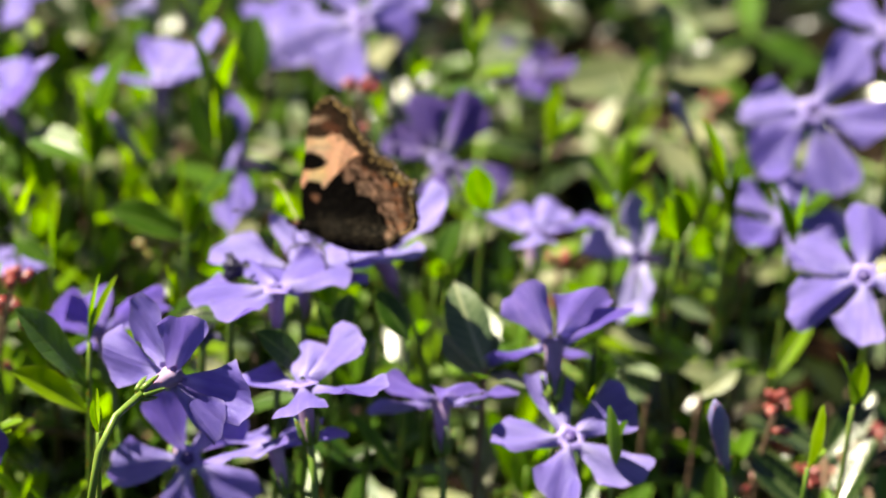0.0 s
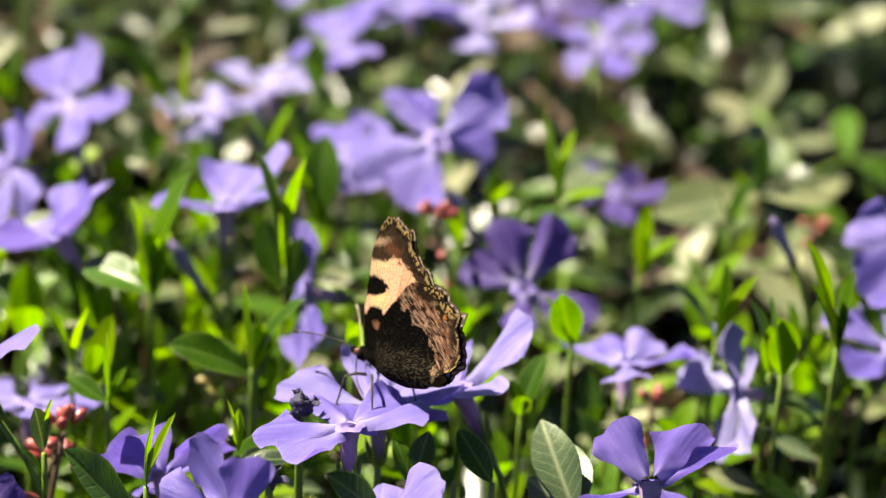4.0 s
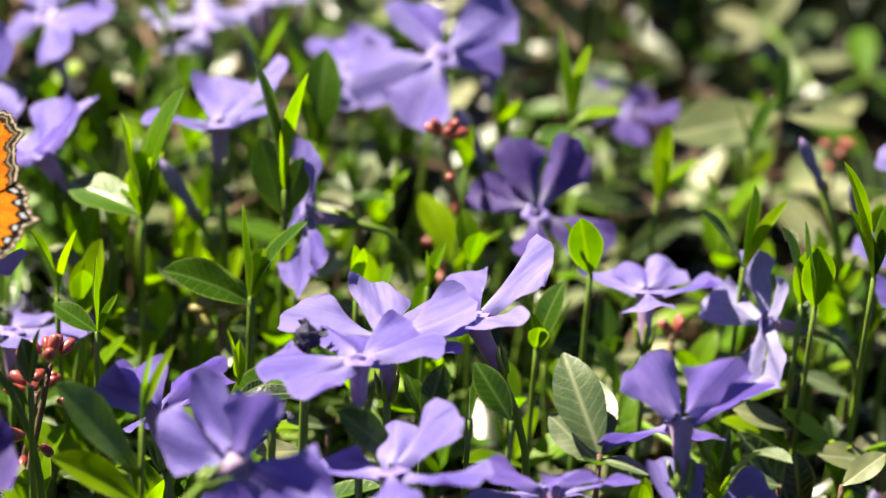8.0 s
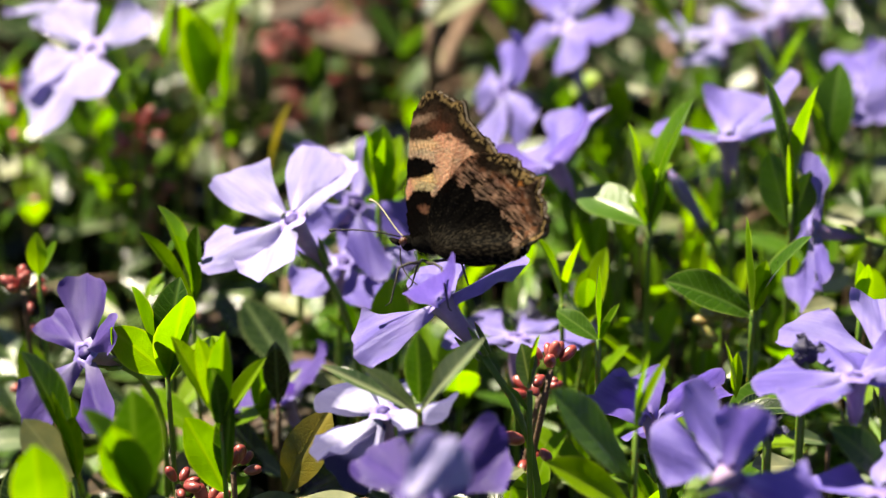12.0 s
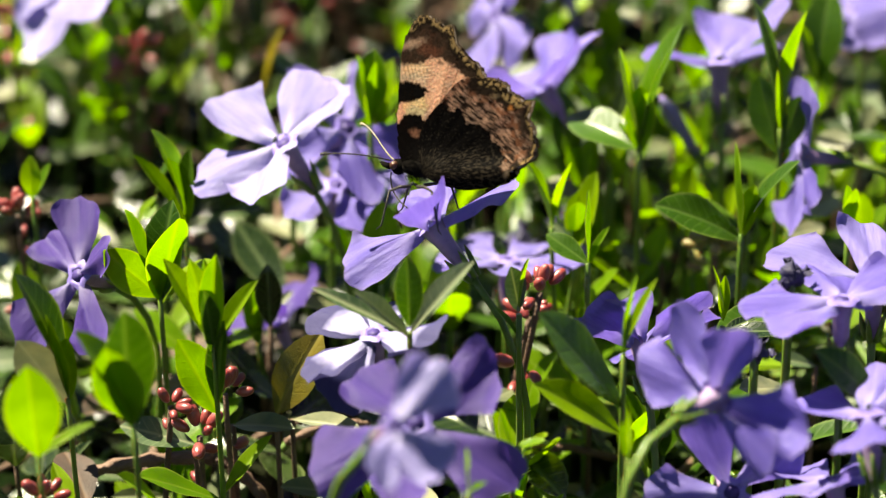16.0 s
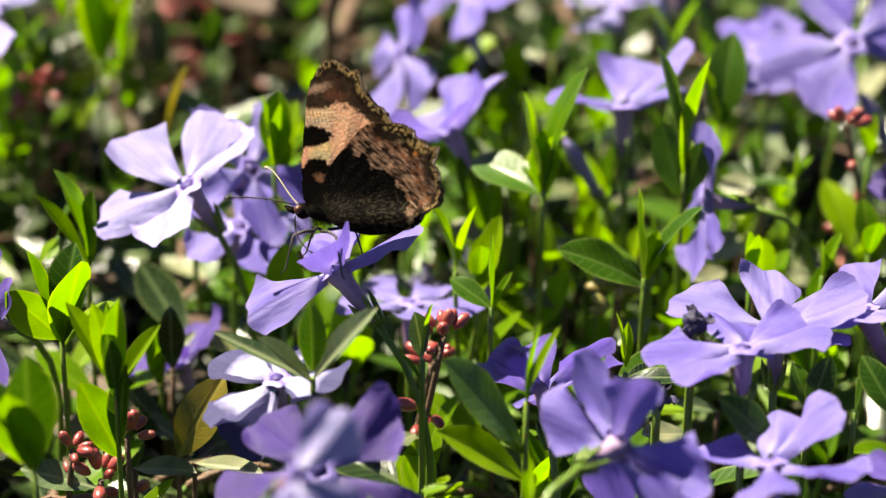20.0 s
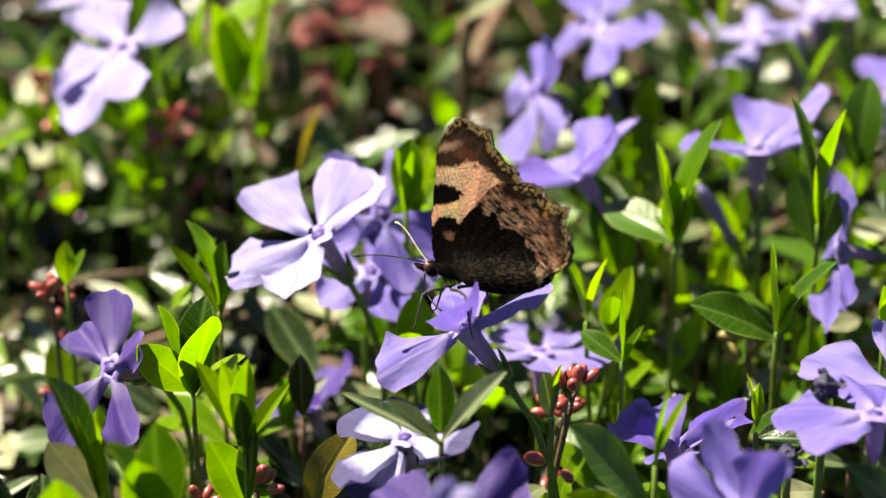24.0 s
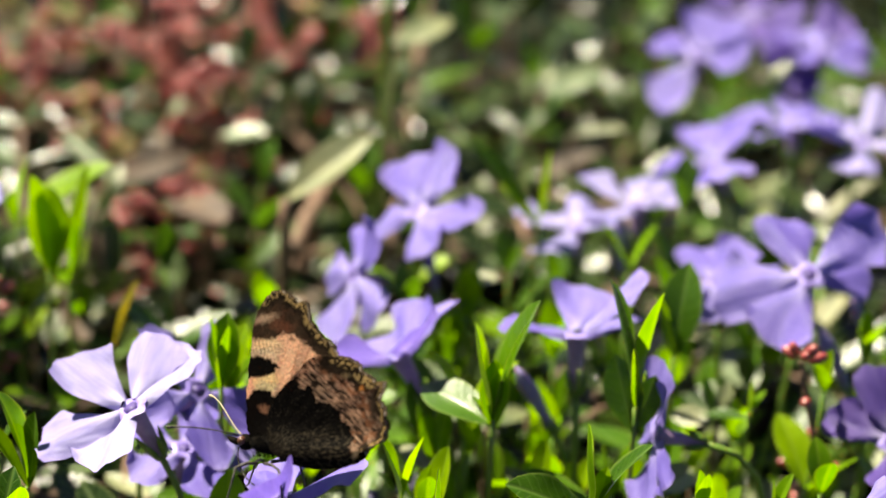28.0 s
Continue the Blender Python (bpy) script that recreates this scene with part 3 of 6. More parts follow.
# ---- ground ----
def ground():
    k = np.linspace(-1, 1, 150)
    c = np.sinh(k * 9.2) / np.sinh(9.2) * 80
    xs, ys = c + 0.03, c + 0.02
    bm = bmesh.new()
    grid = []
    for y in ys:
        row = []
        for x in xs:
            near = 1 / (1 + (math.hypot(x, y) / 0.5) ** 2)
            z = near * (0.005 * noise.noise((x * 40, y * 40, 0)) + 0.002 * noise.noise((x * 160, y * 160, 3))) - 0.002
            row.append(bm.verts.new((x, y, z)))
        grid.append(row)
    for j in range(len(ys) - 1):
        for i in range(len(xs) - 1):
            bm.faces.new((grid[j][i], grid[j][i + 1], grid[j + 1][i + 1], grid[j + 1][i]))
    return tagged(new("ground", mesh_of("ground", bm, SHADED_SOIL)), "crumbly soil under the plants, darkened for the shade of the gaps", "ground", kind="structure")


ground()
# ---- butterfly ----
def lattice(seed):
    table = np.random.RandomState(seed).rand(64, 64)

    def value(x, y):
        xi, yi = np.floor(x).astype(int), np.floor(y).astype(int)
        fx, fy = x - xi, y - yi
        fx, fy = fx * fx * (3 - 2 * fx), fy * fy * (3 - 2 * fy)
        g = lambda i, j: table[i % 64, j % 64]
        return (g(xi, yi) * (1 - fx) + g(xi + 1, yi) * fx) * (1 - fy) + (g(xi, yi + 1) * (1 - fx) + g(xi + 1, yi + 1) * fx) * fy
    return value


def soft(d, w):
    """1 inside (d < 0), 0 outside, over a rim of width w."""
    return np.clip(0.5 - d / w, 0, 1)[:, None]


def outline_gap(x, v, line):
    """Distance in mm from each place to a line of points."""
    best = np.full(len(x), 1e9)
    for (ax, av), (bx, bv) in zip(line, line[1:]):
        dx, dv = bx - ax, bv - av
        k = np.clip(((x - ax) * dx + (v - av) * dv) / (dx * dx + dv * dv + 1e-12), 0, 1)
        best = np.minimum(best, np.hypot(x - ax - k * dx, v - av - k * dv))
    return best


def patch_gap(x, v, ring):
    """Signed distance in mm to a closed patch, below zero inside."""
    inside = np.zeros(len(x), bool)
    for (ax, av), (bx, bv) in zip(ring, ring[1:] + ring[:1]):
        cross = (av > v) != (bv > v)
        inside ^= cross & (x < ax + (v - av) * (bx - ax) / ((bv - av) or 1e-9))
    return np.where(inside, -1, 1) * outline_gap(x, v, ring + ring[:1])


def wing_colours(fore, upper, x, v, edge, ang):
    """Colours of a small tortoiseshell's wing at x (back) and v (out), in mm; edge: mm to the outer margin."""
    n1, n2, n3 = lattice(1), lattice(2), lattice(3)
    X = x + (n1(x * 2.2, v * 2.2) - 0.5) * 0.55 + (n3(x * 6, v * 6) - 0.5) * 0.25
    Y = v + (n2(x * 2.2, v * 2.2) - 0.5) * 0.55 + (n1(x * 6 + 9, v * 6) - 0.5) * 0.25
    fine, mott, grit = n3(x * 4, v * 4), n2(x * 1.7 + 5, v * 1.7), n1(x * 9, v * 9)
    ray = n2(ang * 40, np.hypot(x, v) * 0.3)
    c = np.zeros((len(x), 3))

    def lay(d, colour, rim):
        k = soft(d, rim)
        c[:] = c * (1 - k) + np.array(colour) * k

    def patch(ring, colour, rim=0.22):
        lay(patch_gap(X, Y, ring), colour, rim)

    def blot(cx, cy, rx, ry, colour, rim=0.3, turn=0.0):
        ca, sa = math.cos(turn), math.sin(turn)
        dx, dy = X - cx, Y - cy
        lay((np.sqrt(((dx * ca + dy * sa) / rx) ** 2 + ((dy * ca - dx * sa) / ry) ** 2) - 1) * min(rx, ry), colour, rim)

    def veins(turns, colour, rim=0.12):
        for a in turns:
            lay(np.abs(np.hypot(x, v) * np.sin(ang - radians(a))) - 0.05, colour, rim)

    black, dark, cream, orange, ochre = (0.005, 0.004, 0.0035), (0.022, 0.0145, 0.0095), (0.84, 0.64, 0.30), (0.66, 0.175, 0.010), (0.44, 0.29, 0.12)
    if upper and fore:
        c[:] = np.array(orange) * (0.75 + 0.45 * ray)[:, None]
        patch([(-3.4, 14.8), (-1.6, 17.4), (1.0, 17.4), (2.4, 16.0), (1.0, 15.0)], cream, 0.5)
        patch([(-3.4, 10.6), (-1.0, 10.3), (1.6, 10.0), (2.2, 11.4), (1.2, 12.6), (-2.8, 12.3)], cream, 0.5)
        patch([(5.2, 11.2), (6.8, 13.2), (8.6, 12.0), (6.9, 9.9)], cream, 0.9)
        veins((60, 66, 73, 79), (0.30, 0.07, 0.01))
        patch([(-2.4, 19.2), (-1.6, 21.1), (0.7, 21.4), (1.2, 20.2)], (0.86, 0.86, 0.84), 0.4)
        patch([(-2.6, 17.3), (-1.3, 19.4), (1.5, 19.9), (2.2, 18.5), (1.3, 17.5)], black)
        patch([(-3.4, 12.4), (-3.4, 14.6), (-0.6, 15.3), (1.5, 14.5), (1.0, 12.7)], black)
        patch([(-3.2, 8.6), (-1.7, 10.2), (1.2, 9.5), (1.4, 8.1)], black)
        patch([(2.9, 9.7), (3.8, 10.7), (6.2, 10.6), (6.4, 9.2), (4.3, 8.8)], black)
        blot(3.2, 14.9, 0.55, 0.4, black)
        blot(4.7, 13.3, 0.6, 0.5, black)
        lay(np.hypot(x + 0.5, (v - 1) * 0.9) - 4.6 + 1.2 * fine, (0.24, 0.17, 0.09), 2.0)
        blot(1.4, 22.5, 1.5, 0.8, black, 0.4)
        lay(edge - 1.75 - 0.5 * (fine - 0.5) - 0.3 * np.cos(ang * 44), dark, 0.35)
        lay(np.abs(edge - 1.15 - 0.2 * np.cos(ang * 44)) - 0.1, (0.34, 0.26, 0.20), 0.25)
        lay(np.abs(edge - 0.35 - 0.3 * (mott - 0.5)) - 0.12, (0.55, 0.46, 0.38), 0.25)
    elif upper:
        c[:] = np.array((0.66, 0.20, 0.012)) * (0.75 + 0.45 * ray)[:, None]
        hair = n1(ang * 90, np.hypot(x, v) * 0.8)
        gold = np.array((0.36, 0.24, 0.085)) * (0.45 + 1.0 * hair)[:, None]
        k = soft(patch_gap(X, Y, [(-4, 3), (2, 4), (6.0, 6.4), (9.6, 6.9), (11.4, 4.2), (14.4, 2.6), (15.4, -1), (10, -5), (-4, -5)]), 1.6)
        c[:] = c * (1 - k) + gold * k
        lay(np.hypot(x, v * 0.9) - 4.2 + 1.5 * fine, (0.16, 0.12, 0.075), 2.2)
        patch([(5.4, 6.4), (8.5, 10.0), (10.0, 8.9), (9.5, 7.3)], black, 0.4)
        scallop = np.cos(ang * 46)
        lay(edge - 2.15 - 0.45 * scallop, black, 0.3)
        lay(np.maximum(np.abs(edge - 1.5) - 0.34, (0.35 - scallop) * 0.7), (0.46, 0.47, 0.56), 0.25)
        lay(edge - 0.85 + 0.3 * fine, (0.17, 0.125, 0.10), 0.35)
        lay(np.maximum(np.abs(edge - 0.45) - 0.16, (0.2 + np.cos(ang * 92)) * 0.5), (0.60, 0.52, 0.46), 0.25)
    elif fore:
        c[:] = np.array((0.92, 0.56, 0.36)) * (0.9 + 0.25 * ray)[:, None]
        veins((62, 67, 72.5), (0.50, 0.24, 0.14))
        patch([(-5, 14.2), (1.7, 14.4), (2.7, 15.6), (0.6, 16.9), (-5, 16.6)], (0.84, 0.62, 0.40), 0.4)
        lay(np.maximum(np.abs(np.mod(x * 1.6 + v * 0.4, 1) - 0.5) - 0.12, patch_gap(X, Y, [(-4, 14.4), (1, 14.6), (1.6, 15.6), (-4, 16.4)])), (0.42, 0.26, 0.16), 0.2)
        patch([(-3.2, 10.2), (-1.3, 10.8), (0.7, 11.5), (1.3, 10.2), (0.3, 8.5), (-2.6, 8.7)], (0.92, 0.68, 0.36), 0.35)
        patch([(-6, 16.2), (-2.9, 16.4), (0.4, 16.6), (2.4, 17.6), (4.4, 17.0), (6.2, 15.8), (8.2, 14.0), (15, 13), (15, 30), (-6, 30)], (0.045, 0.028, 0.018), 0.5)
        lay(np.maximum(16.8 - v - 0.1 * x, 0.62 - mott) * 1.2, (0.075, 0.04, 0.024), 0.5)
        blot(1.9, 18.6, 1.8, 0.9, (0.15, 0.06, 0.034), 0.8, -0.3)
        blot(-1.2, 19.5, 2.2, 0.45, (0.46, 0.31, 0.21), 0.7, 0.25)
        patch([(-5, 10.3), (-5, 14.1), (-1.2, 13.9), (0.1, 13.4), (1.3, 12.5), (0.6, 11.3), (-1.3, 10.8)], black)
        patch([(-6, 7.2), (-3.9, 7.6), (-2.9, 8.6), (-1.4, 9.1), (-0.2, 8.8), (0.4, 7.7), (1.6, 8.4), (12, 2), (6, -4), (-6, -3)], (0.005, 0.0038, 0.0032), 0.3)
        blot(-1.1, 6.0, 1.0, 0.55, (0.27, 0.13, 0.075), 0.5, -0.3)
        lay(edge - 1.5 - 1.2 * (mott - 0.5), dark, 0.5)
        lay(np.maximum(edge - 0.9, (0.52 - n2(x * 3.2, v * 3.2)) * 2.5), ochre, 0.4)
        lay(np.maximum(np.abs(edge - 0.15) - 0.1, (0.5 - fine) * 2), (0.24, 0.17, 0.10), 0.2)
    else:
        along, aside = x * 0.80 - v * 0.60, x * 0.60 + v * 0.80
        hatch = np.clip(n1(along * 1.0, aside * 5.5) * 0.75 + n2(along * 1.8 + 7, aside * 9.0) * 0.45, 0, 1.2)
        c[:] = np.array((0.44, 0.27, 0.185)) * (np.clip((hatch - 0.44) * 2.6, 0.05, 1.1))[:, None]
        lay(np.maximum(edge - 3.6, (0.62 - mott) * 2.0), (0.22, 0.095, 0.05), 0.8)
        blot(10.2, 12.6, 2.6, 0.9, dark, 0.7, -0.35)
        blot(17.0, 7.2, 0.9, 2.3, (0.05, 0.032, 0.022), 0.8, 0.1)
        lay(np.where(ang > 0.52, edge - 2.3, edge - 0.75) - 1.4 * (mott - 0.5), dark, 0.6)
        lay(np.maximum(np.where(ang > 0.52, edge - 1.3, edge - 0.35), (0.50 - n3(x * 2.8, v * 2.8)) * 2.5), ochre, 0.4)
        blot(15.0, 9.4, 0.45, 0.35, (0.55, 0.20, 0.05), 0.4)
        blot(12.6, 11.4, 0.5, 0.3, (0.30, 0.22, 0.12), 0.4)
        base = [(-6, 3), (0.4, 7.7), (3.4, 10.6), (4.4, 10.3), (5.0, 9.3), (5.7, 9.1), (6.2, 9.9), (7.4, 8.7), (7.7, 7.1), (9.4, 7.5), (10.8, 6.8), (11.4, 5.9), (12.0, 4.5), (13.0, 4.2), (13.4, 2.9), (13.9, 2.1), (13.5, 0.8), (14.4, -0.4), (13, -5), (-6, -5)]
        patch(base, (0.0035, 0.0028, 0.0024))
        d = patch_gap(X, Y, base)
        lay(np.maximum(d + 0.3, (0.80 - n3(x * 5, v * 5)) * 3), (0.018, 0.0145, 0.011), 0.3)
        lay(np.maximum(np.maximum(d + 0.4, v - 4.2 + 2 * mott), (0.66 - n1(ang * 60, np.hypot(x, v) * 2.2)) * 2), (0.04, 0.031, 0.021), 0.3)
        lay(np.maximum(np.abs(edge - 0.45) - 0.4, (ang - 0.02) * 20), (0.13, 0.095, 0.065), 0.5)
    c *= (0.80 + 0.22 * grit + 0.18 * n1(ang * 120, edge * 3))[:, None]
    return np.clip(c, 0.002, 0.92)


def wing_material():
    m, nt, bsdf, out = nodes_of("wing_scales")
    at = nt.nodes.new("ShaderNodeAttribute")
    at.attribute_name = "scales"
    tc = nt.nodes.new("ShaderNodeTexCoord")
    n = add(nt, "TexNoise", Scale=2500.0, Detail=2.0)
    nt.links.new(tc.outputs["Object"], n.inputs["Vector"])
    b = add(nt, "Bump", Strength=0.5, Distance=0.0002)
    nt.links.new(n.outputs[0], b.inputs["Height"])
    grain = ramp(nt, n.outputs[0], [(0.36, (0, 0, 0)), (0.64, (1, 1, 1))])
    col = mix(nt, grain, mix(nt, 1.0, at.outputs["Color"], (0.8, 0.8, 0.8), "MULTIPLY"), mix(nt, 1.0, at.outputs["Color"], (1.18, 1.18, 1.18), "MULTIPLY"))
    nt.links.new(col, bsdf.inputs["Base Color"])
    nt.links.new(b.outputs[0], bsdf.inputs["Normal"])
    bsdf.inputs["Roughness"].default_value = 0.6
    bsdf.inputs["Specular IOR Level"].default_value = 0.04
    tr = nt.nodes.new("ShaderNodeBsdfTranslucent")
    glow = add(nt, "Gamma", Gamma=0.85)
    nt.links.new(col, glow.inputs[0])
    nt.links.new(glow.outputs[0], tr.inputs[0])
    ms = nt.nodes.new("ShaderNodeMixShader")
    ms.inputs[0].default_value = 0.6
    nt.links.new(bsdf.outputs[0], ms.inputs[1])
    nt.links.new(tr.outputs[0], ms.inputs[2])
    nt.links.new(ms.outputs[0], out.inputs[0])
    return m


WING = wing_material()
FUR = solid("body_fur", [(0.3, (0.003, 0.0025, 0.002)), (0.6, (0.006, 0.0048, 0.0036)), (0.9, (0.017, 0.0135, 0.0095))], 0.9, 900, 1.0, spec=0.05)
BUG_EYE = solid("insect_eye", [(0.3, (0.035, 0.0105, 0.00525)), (0.7, (0.077, 0.028, 0.014))], 0.3, 900, 0.3)
HORN = solid("antenna_horn", [(0.3, (0.006, 0.005, 0.004)), (0.7, (0.025, 0.0175, 0.01))], 0.5, 1500, 0.4)
PALE_HORN = solid("antenna_pale", [(0.3, (0.154, 0.126, 0.084)), (0.7, (0.28, 0.238, 0.168))], 0.5, 1500, 0.4)
# outlines from the wing's root: degrees from the body's rear, reach in mm
FORE = [(30, 3.8), (41, 9.0), (47, 14.6), (52, 18.0), (56, 18.6), (60, 19.0), (64, 19.0), (67.6, 19.7), (71.6, 20.6), (73.5, 21.9), (74.5, 22.8), (78.7, 22.9), (82.3, 23.2), (85.4, 23.9), (88, 23.7), (92, 22.6), (95.5, 20.8), (98.7, 17.9), (103, 14.2), (110.5, 10.6), (123.7, 7.2), (140, 5.2), (160, 3.4)]
HIND = [(-30, 2.6), (-21, 7.5), (-12.5, 11.1), (-8.6, 13.4), (-1.2, 14.9), (3.0, 16.1), (4.8, 17.8), (7.1, 18.6), (11.5, 19.1), (18.8, 19.5), (24.2, 19.4), (27.2, 20.2), (29.5, 21.2), (31.9, 20.0), (35.3, 19.4), (39.3, 19.1), (43.5, 19.2), (48.2, 18.8), (51.8, 17.9), (56, 17.3), (63, 15.8), (72, 11.0), (85, 7.5), (100, 3.6)]


def wing_mesh(fore, far):
    """A wing in the plane of the body's length (x) and out (z): upper and lower scale sheets a hair apart, closed at the rim."""
    outline = np.array(FORE if fore else HIND)
    na, nr = 300, 150
    deg = np.linspace(outline[0, 0], outline[-1, 0], na)
    reach = np.interp(deg, outline[:, 0], outline[:, 1])
    ragged = lattice(9)(deg * 1.1, deg * 0 + (3.5 if fore else 7.5)) - 0.5
    reach = reach * (1 + 0.03 * ragged) + 0.25 * np.abs(np.sin(np.radians(deg) * 23)) - 0.1
    rho = np.linspace(0.0, 1.0, nr) ** 0.85
    A, Rr = np.meshgrid(np.radians(deg), rho, indexing="ij")
    rad = Rr * reach[:, None]
    x, v, ang = (rad * np.cos(A)).ravel(), (rad * np.sin(A)).ravel(), A.ravel()
    outer = (deg > (52 if fore else -2)) & (deg < (93 if fore else 53))
    rimline = np.stack([reach * np.cos(np.radians(deg)), reach * np.sin(np.radians(deg))], 1)[outer][::4]
    edge = outline_gap(x, v, [tuple(p) for p in rimline])
    puff = 0.35 * np.sin(np.clip(rad.ravel() / 26, 0, 1) * 3.1) + 0.12 * np.sin(ang * 26) * (rad.ravel() / 26)
    side = -1.0 if far else 1.0
    verts, cols = [], []
    for upper in (True, False):
        off = (-0.05 if upper else 0.05) + (0.2 if fore else 0.5)
        girth = (0.0 if fore else 1.5) * np.exp(-((v + 0.6) / 2.6) ** 2) * np.clip(x / 4, 0, 1) + 1.0 * np.exp(-(np.hypot(x - 1, v) / 3.0) ** 2)
        verts.append(np.stack([x, -side * (puff * 0.6 + off + girth), v], 1) / 1000)
        tone = wing_colours(fore, upper, x, v, edge, ang).reshape(na, nr, 3)
        tone[:, -1] = (0.06, 0.035, 0.02)
        cols.append(tone.reshape(-1, 3))
    idx = np.arange(na * nr).reshape(na, nr)
    a, b, c, d = idx[:-1, :-1].ravel(), idx[1:, :-1].ravel(), idx[1:, 1:].ravel(), idx[:-1, 1:].ravel()
    up = np.stack([a, b, c, d], 1)
    low = np.stack([d, c, b, a], 1) + na * nr
    ring = np.concatenate([idx[:, -1], idx[-1, ::-1][1:]])
    rim = np.stack([ring[:-1], ring[1:], ring[1:] + na * nr, ring[:-1] + na * nr], 1)
    faces = np.concatenate([up, low, rim])
    if far:
        faces = faces[:, ::-1]
    me = bpy.data.meshes.new("forewing" if fore else "hindwing")
    me.from_pydata(np.concatenate(verts).tolist(), [], faces.tolist())
    layer = me.color_attributes.new("scales", "FLOAT_COLOR", "POINT")
    cc = np.concatenate(cols)
    layer.data.foreach_set("color", np.concatenate([cc, np.ones((len(cc), 1))], 1).astype(np.float32).ravel())
    me.materials.append(WING)
    me.polygons.foreach_set("use_smooth", [True] * len(me.polygons))
    return me


def tuft(bm, count, span, girth, z, length, seed):
    """Fine hairs standing off a rounded body along x, swept to the rear."""
    r = random.Random(seed)
    for i in range(count):
        a, x = r.uniform(0, 2 * math.pi), r.uniform(*span)
        out = Vector((0, math.cos(a), math.sin(a)))
        p, side = Vector((x, 0, z)) + out * girth * 0.9, Vector((0, -out.z, out.y)) * 0.00007
        tip = p + (out * r.uniform(0.4, 1) + Vector((r.uniform(0.2, 1.1), r.uniform(-0.3, 0.3), r.uniform(-0.3, 0.3)))).normalized() * length * r.uniform(0.5, 1)
        vs = [bm.verts.new(q) for q in (p - side, p + side, p + Vector((0.00009, 0, 0)), tip)]
        for f in ((0, 1, 3), (1, 2, 3), (2, 0, 3)):
            bm.faces.new([vs[k] for k in f])


def butterfly():
    thing = root("butterfly", (0, 0, 0), "small tortoiseshell butterfly, orange above and dark brown below", "butterfly")
    lift = Matrix.Translation((0.001, 0, 0.0012))
    bm = bmesh.new()
    sweep(bm, [(-0.0045, 0, -0.0004), (-0.0035, 0, -0.0004), (-0.001, 0, -0.0006), (0.002, 0, -0.0008), (0.0042, 0, -0.0009), (0.0052, 0, -0.0008)], [0.0008, 0.0013, 0.0016, 0.0016, 0.0013, 0.0010], 12)
    tuft(bm, 900, (-0.0042, 0.0052), 0.0015, -0.0006, 0.0018, 3)
    part("thorax", bm, FUR, thing, "furry dark brown thorax", lift)
    bm = bmesh.new()
    pts = [(0.0044 + 0.0010 * i, 0, -0.0010 + 0.00028 * i) for i in range(10)]
    sweep(bm, pts, [0.0009, 0.0011, 0.00105, 0.00115, 0.0011, 0.0011, 0.001, 0.0009, 0.0007, 0.0003], 12)
    tuft(bm, 160, (0.0046, 0.0125), 0.001, 0.0002, 0.0007, 4)
    part("abdomen", bm, FUR, thing, "", lift)
    bm = bmesh.new()
    bmesh.ops.create_uvsphere(bm, u_segments=12, v_segments=9, radius=0.00125, matrix=Matrix.Translation((-0.0054, 0, -0.0004)) @ Matrix.Diagonal((0.9, 1.05, 1, 1)))
    for s in (1, -1):
        sweep(bm, [(-0.0066, s * 0.0004, -0.0004), (-0.0076, s * 0.0004, -0.0001), (-0.0084, s * 0.0003, 0.0004)], [0.0005, 0.0004, 0.0001], 6)
    tuft(bm, 120, (-0.0062, -0.0046), 0.0011, -0.0004, 0.0007, 5)
    head = part("head", bm, FUR, thing, "", lift)
    for s in (1, -1):
        bm = bmesh.new()
        bmesh.ops.create_uvsphere(bm, u_segments=12, v_segments=8, radius=0.00072, matrix=Matrix.Translation((-0.0057, s * 0.00092, -0.0001)))
        part("eye", bm, BUG_EYE, head, "reddish-brown eye")
        bm = bmesh.new()
        tip = Vector((-0.0155, -0.0065, 0.0022)) if s < 0 else Vector((-0.0145, 0.0062, 0.0058))
        pts = bend((-0.0064, s * 0.0006, 0.0006), (-0.003, s * 0.0022, 0.0012), tip, (-0.003, s * 0.002, -0.0001), 22)
        sweep(bm, pts, [0.00010 + 0.00004 * (i % 2) for i in range(20)] + [0.0002, 0.0003, 0.00022], 6)
        part("antenna", bm, HORN if s < 0 else PALE_HORN, head, "thin ringed antenna with a clubbed tip")
    bm = bmesh.new()
    sweep(bm, bend((-0.0066, -0.0002, -0.0012), (-0.0006, 0, -0.003), (-0.0035, -0.0012, -0.0068), (0.0015, 0, -0.001), 10), 0.00012, 5)
    part("proboscis", bm, HORN, head)
    for k, (fx, fy, fz) in enumerate(((-0.0058, -0.0042, -0.0078), (-0.0062, 0.0045, -0.0062), (0.0042, -0.0052, -0.0085), (0.003, 0.0052, -0.0062))):
        bm = bmesh.new()
        start = Vector((-0.002 + 0.0012 * (k > 1), math.copysign(0.0012, fy), -0.0022))
        knee = Vector((fx * 0.75, fy * 0.9, -0.0026))
        sweep(bm, [start, knee * 0.5 + start * 0.5 + Vector((0, 0, 0.0003)), knee, knee * 0.55 + Vector((fx, fy, fz)) * 0.45, (fx, fy, fz), (fx * 1.14, fy * 1.05, fz - 0.0006)], [0.00028, 0.00026, 0.00022, 0.00017, 0.00013, 0.00008], 6)
        part("leg", bm, HORN, thing)
    wings = []
    for far in (False, True):
        for fore in (True, False):
            wings.append((place("forewing" if fore else "hindwing", wing_mesh(fore, far), thing, Matrix()), -1 if far else 1))
    return thing, wings


BUTTERFLY, WINGS = butterfly()

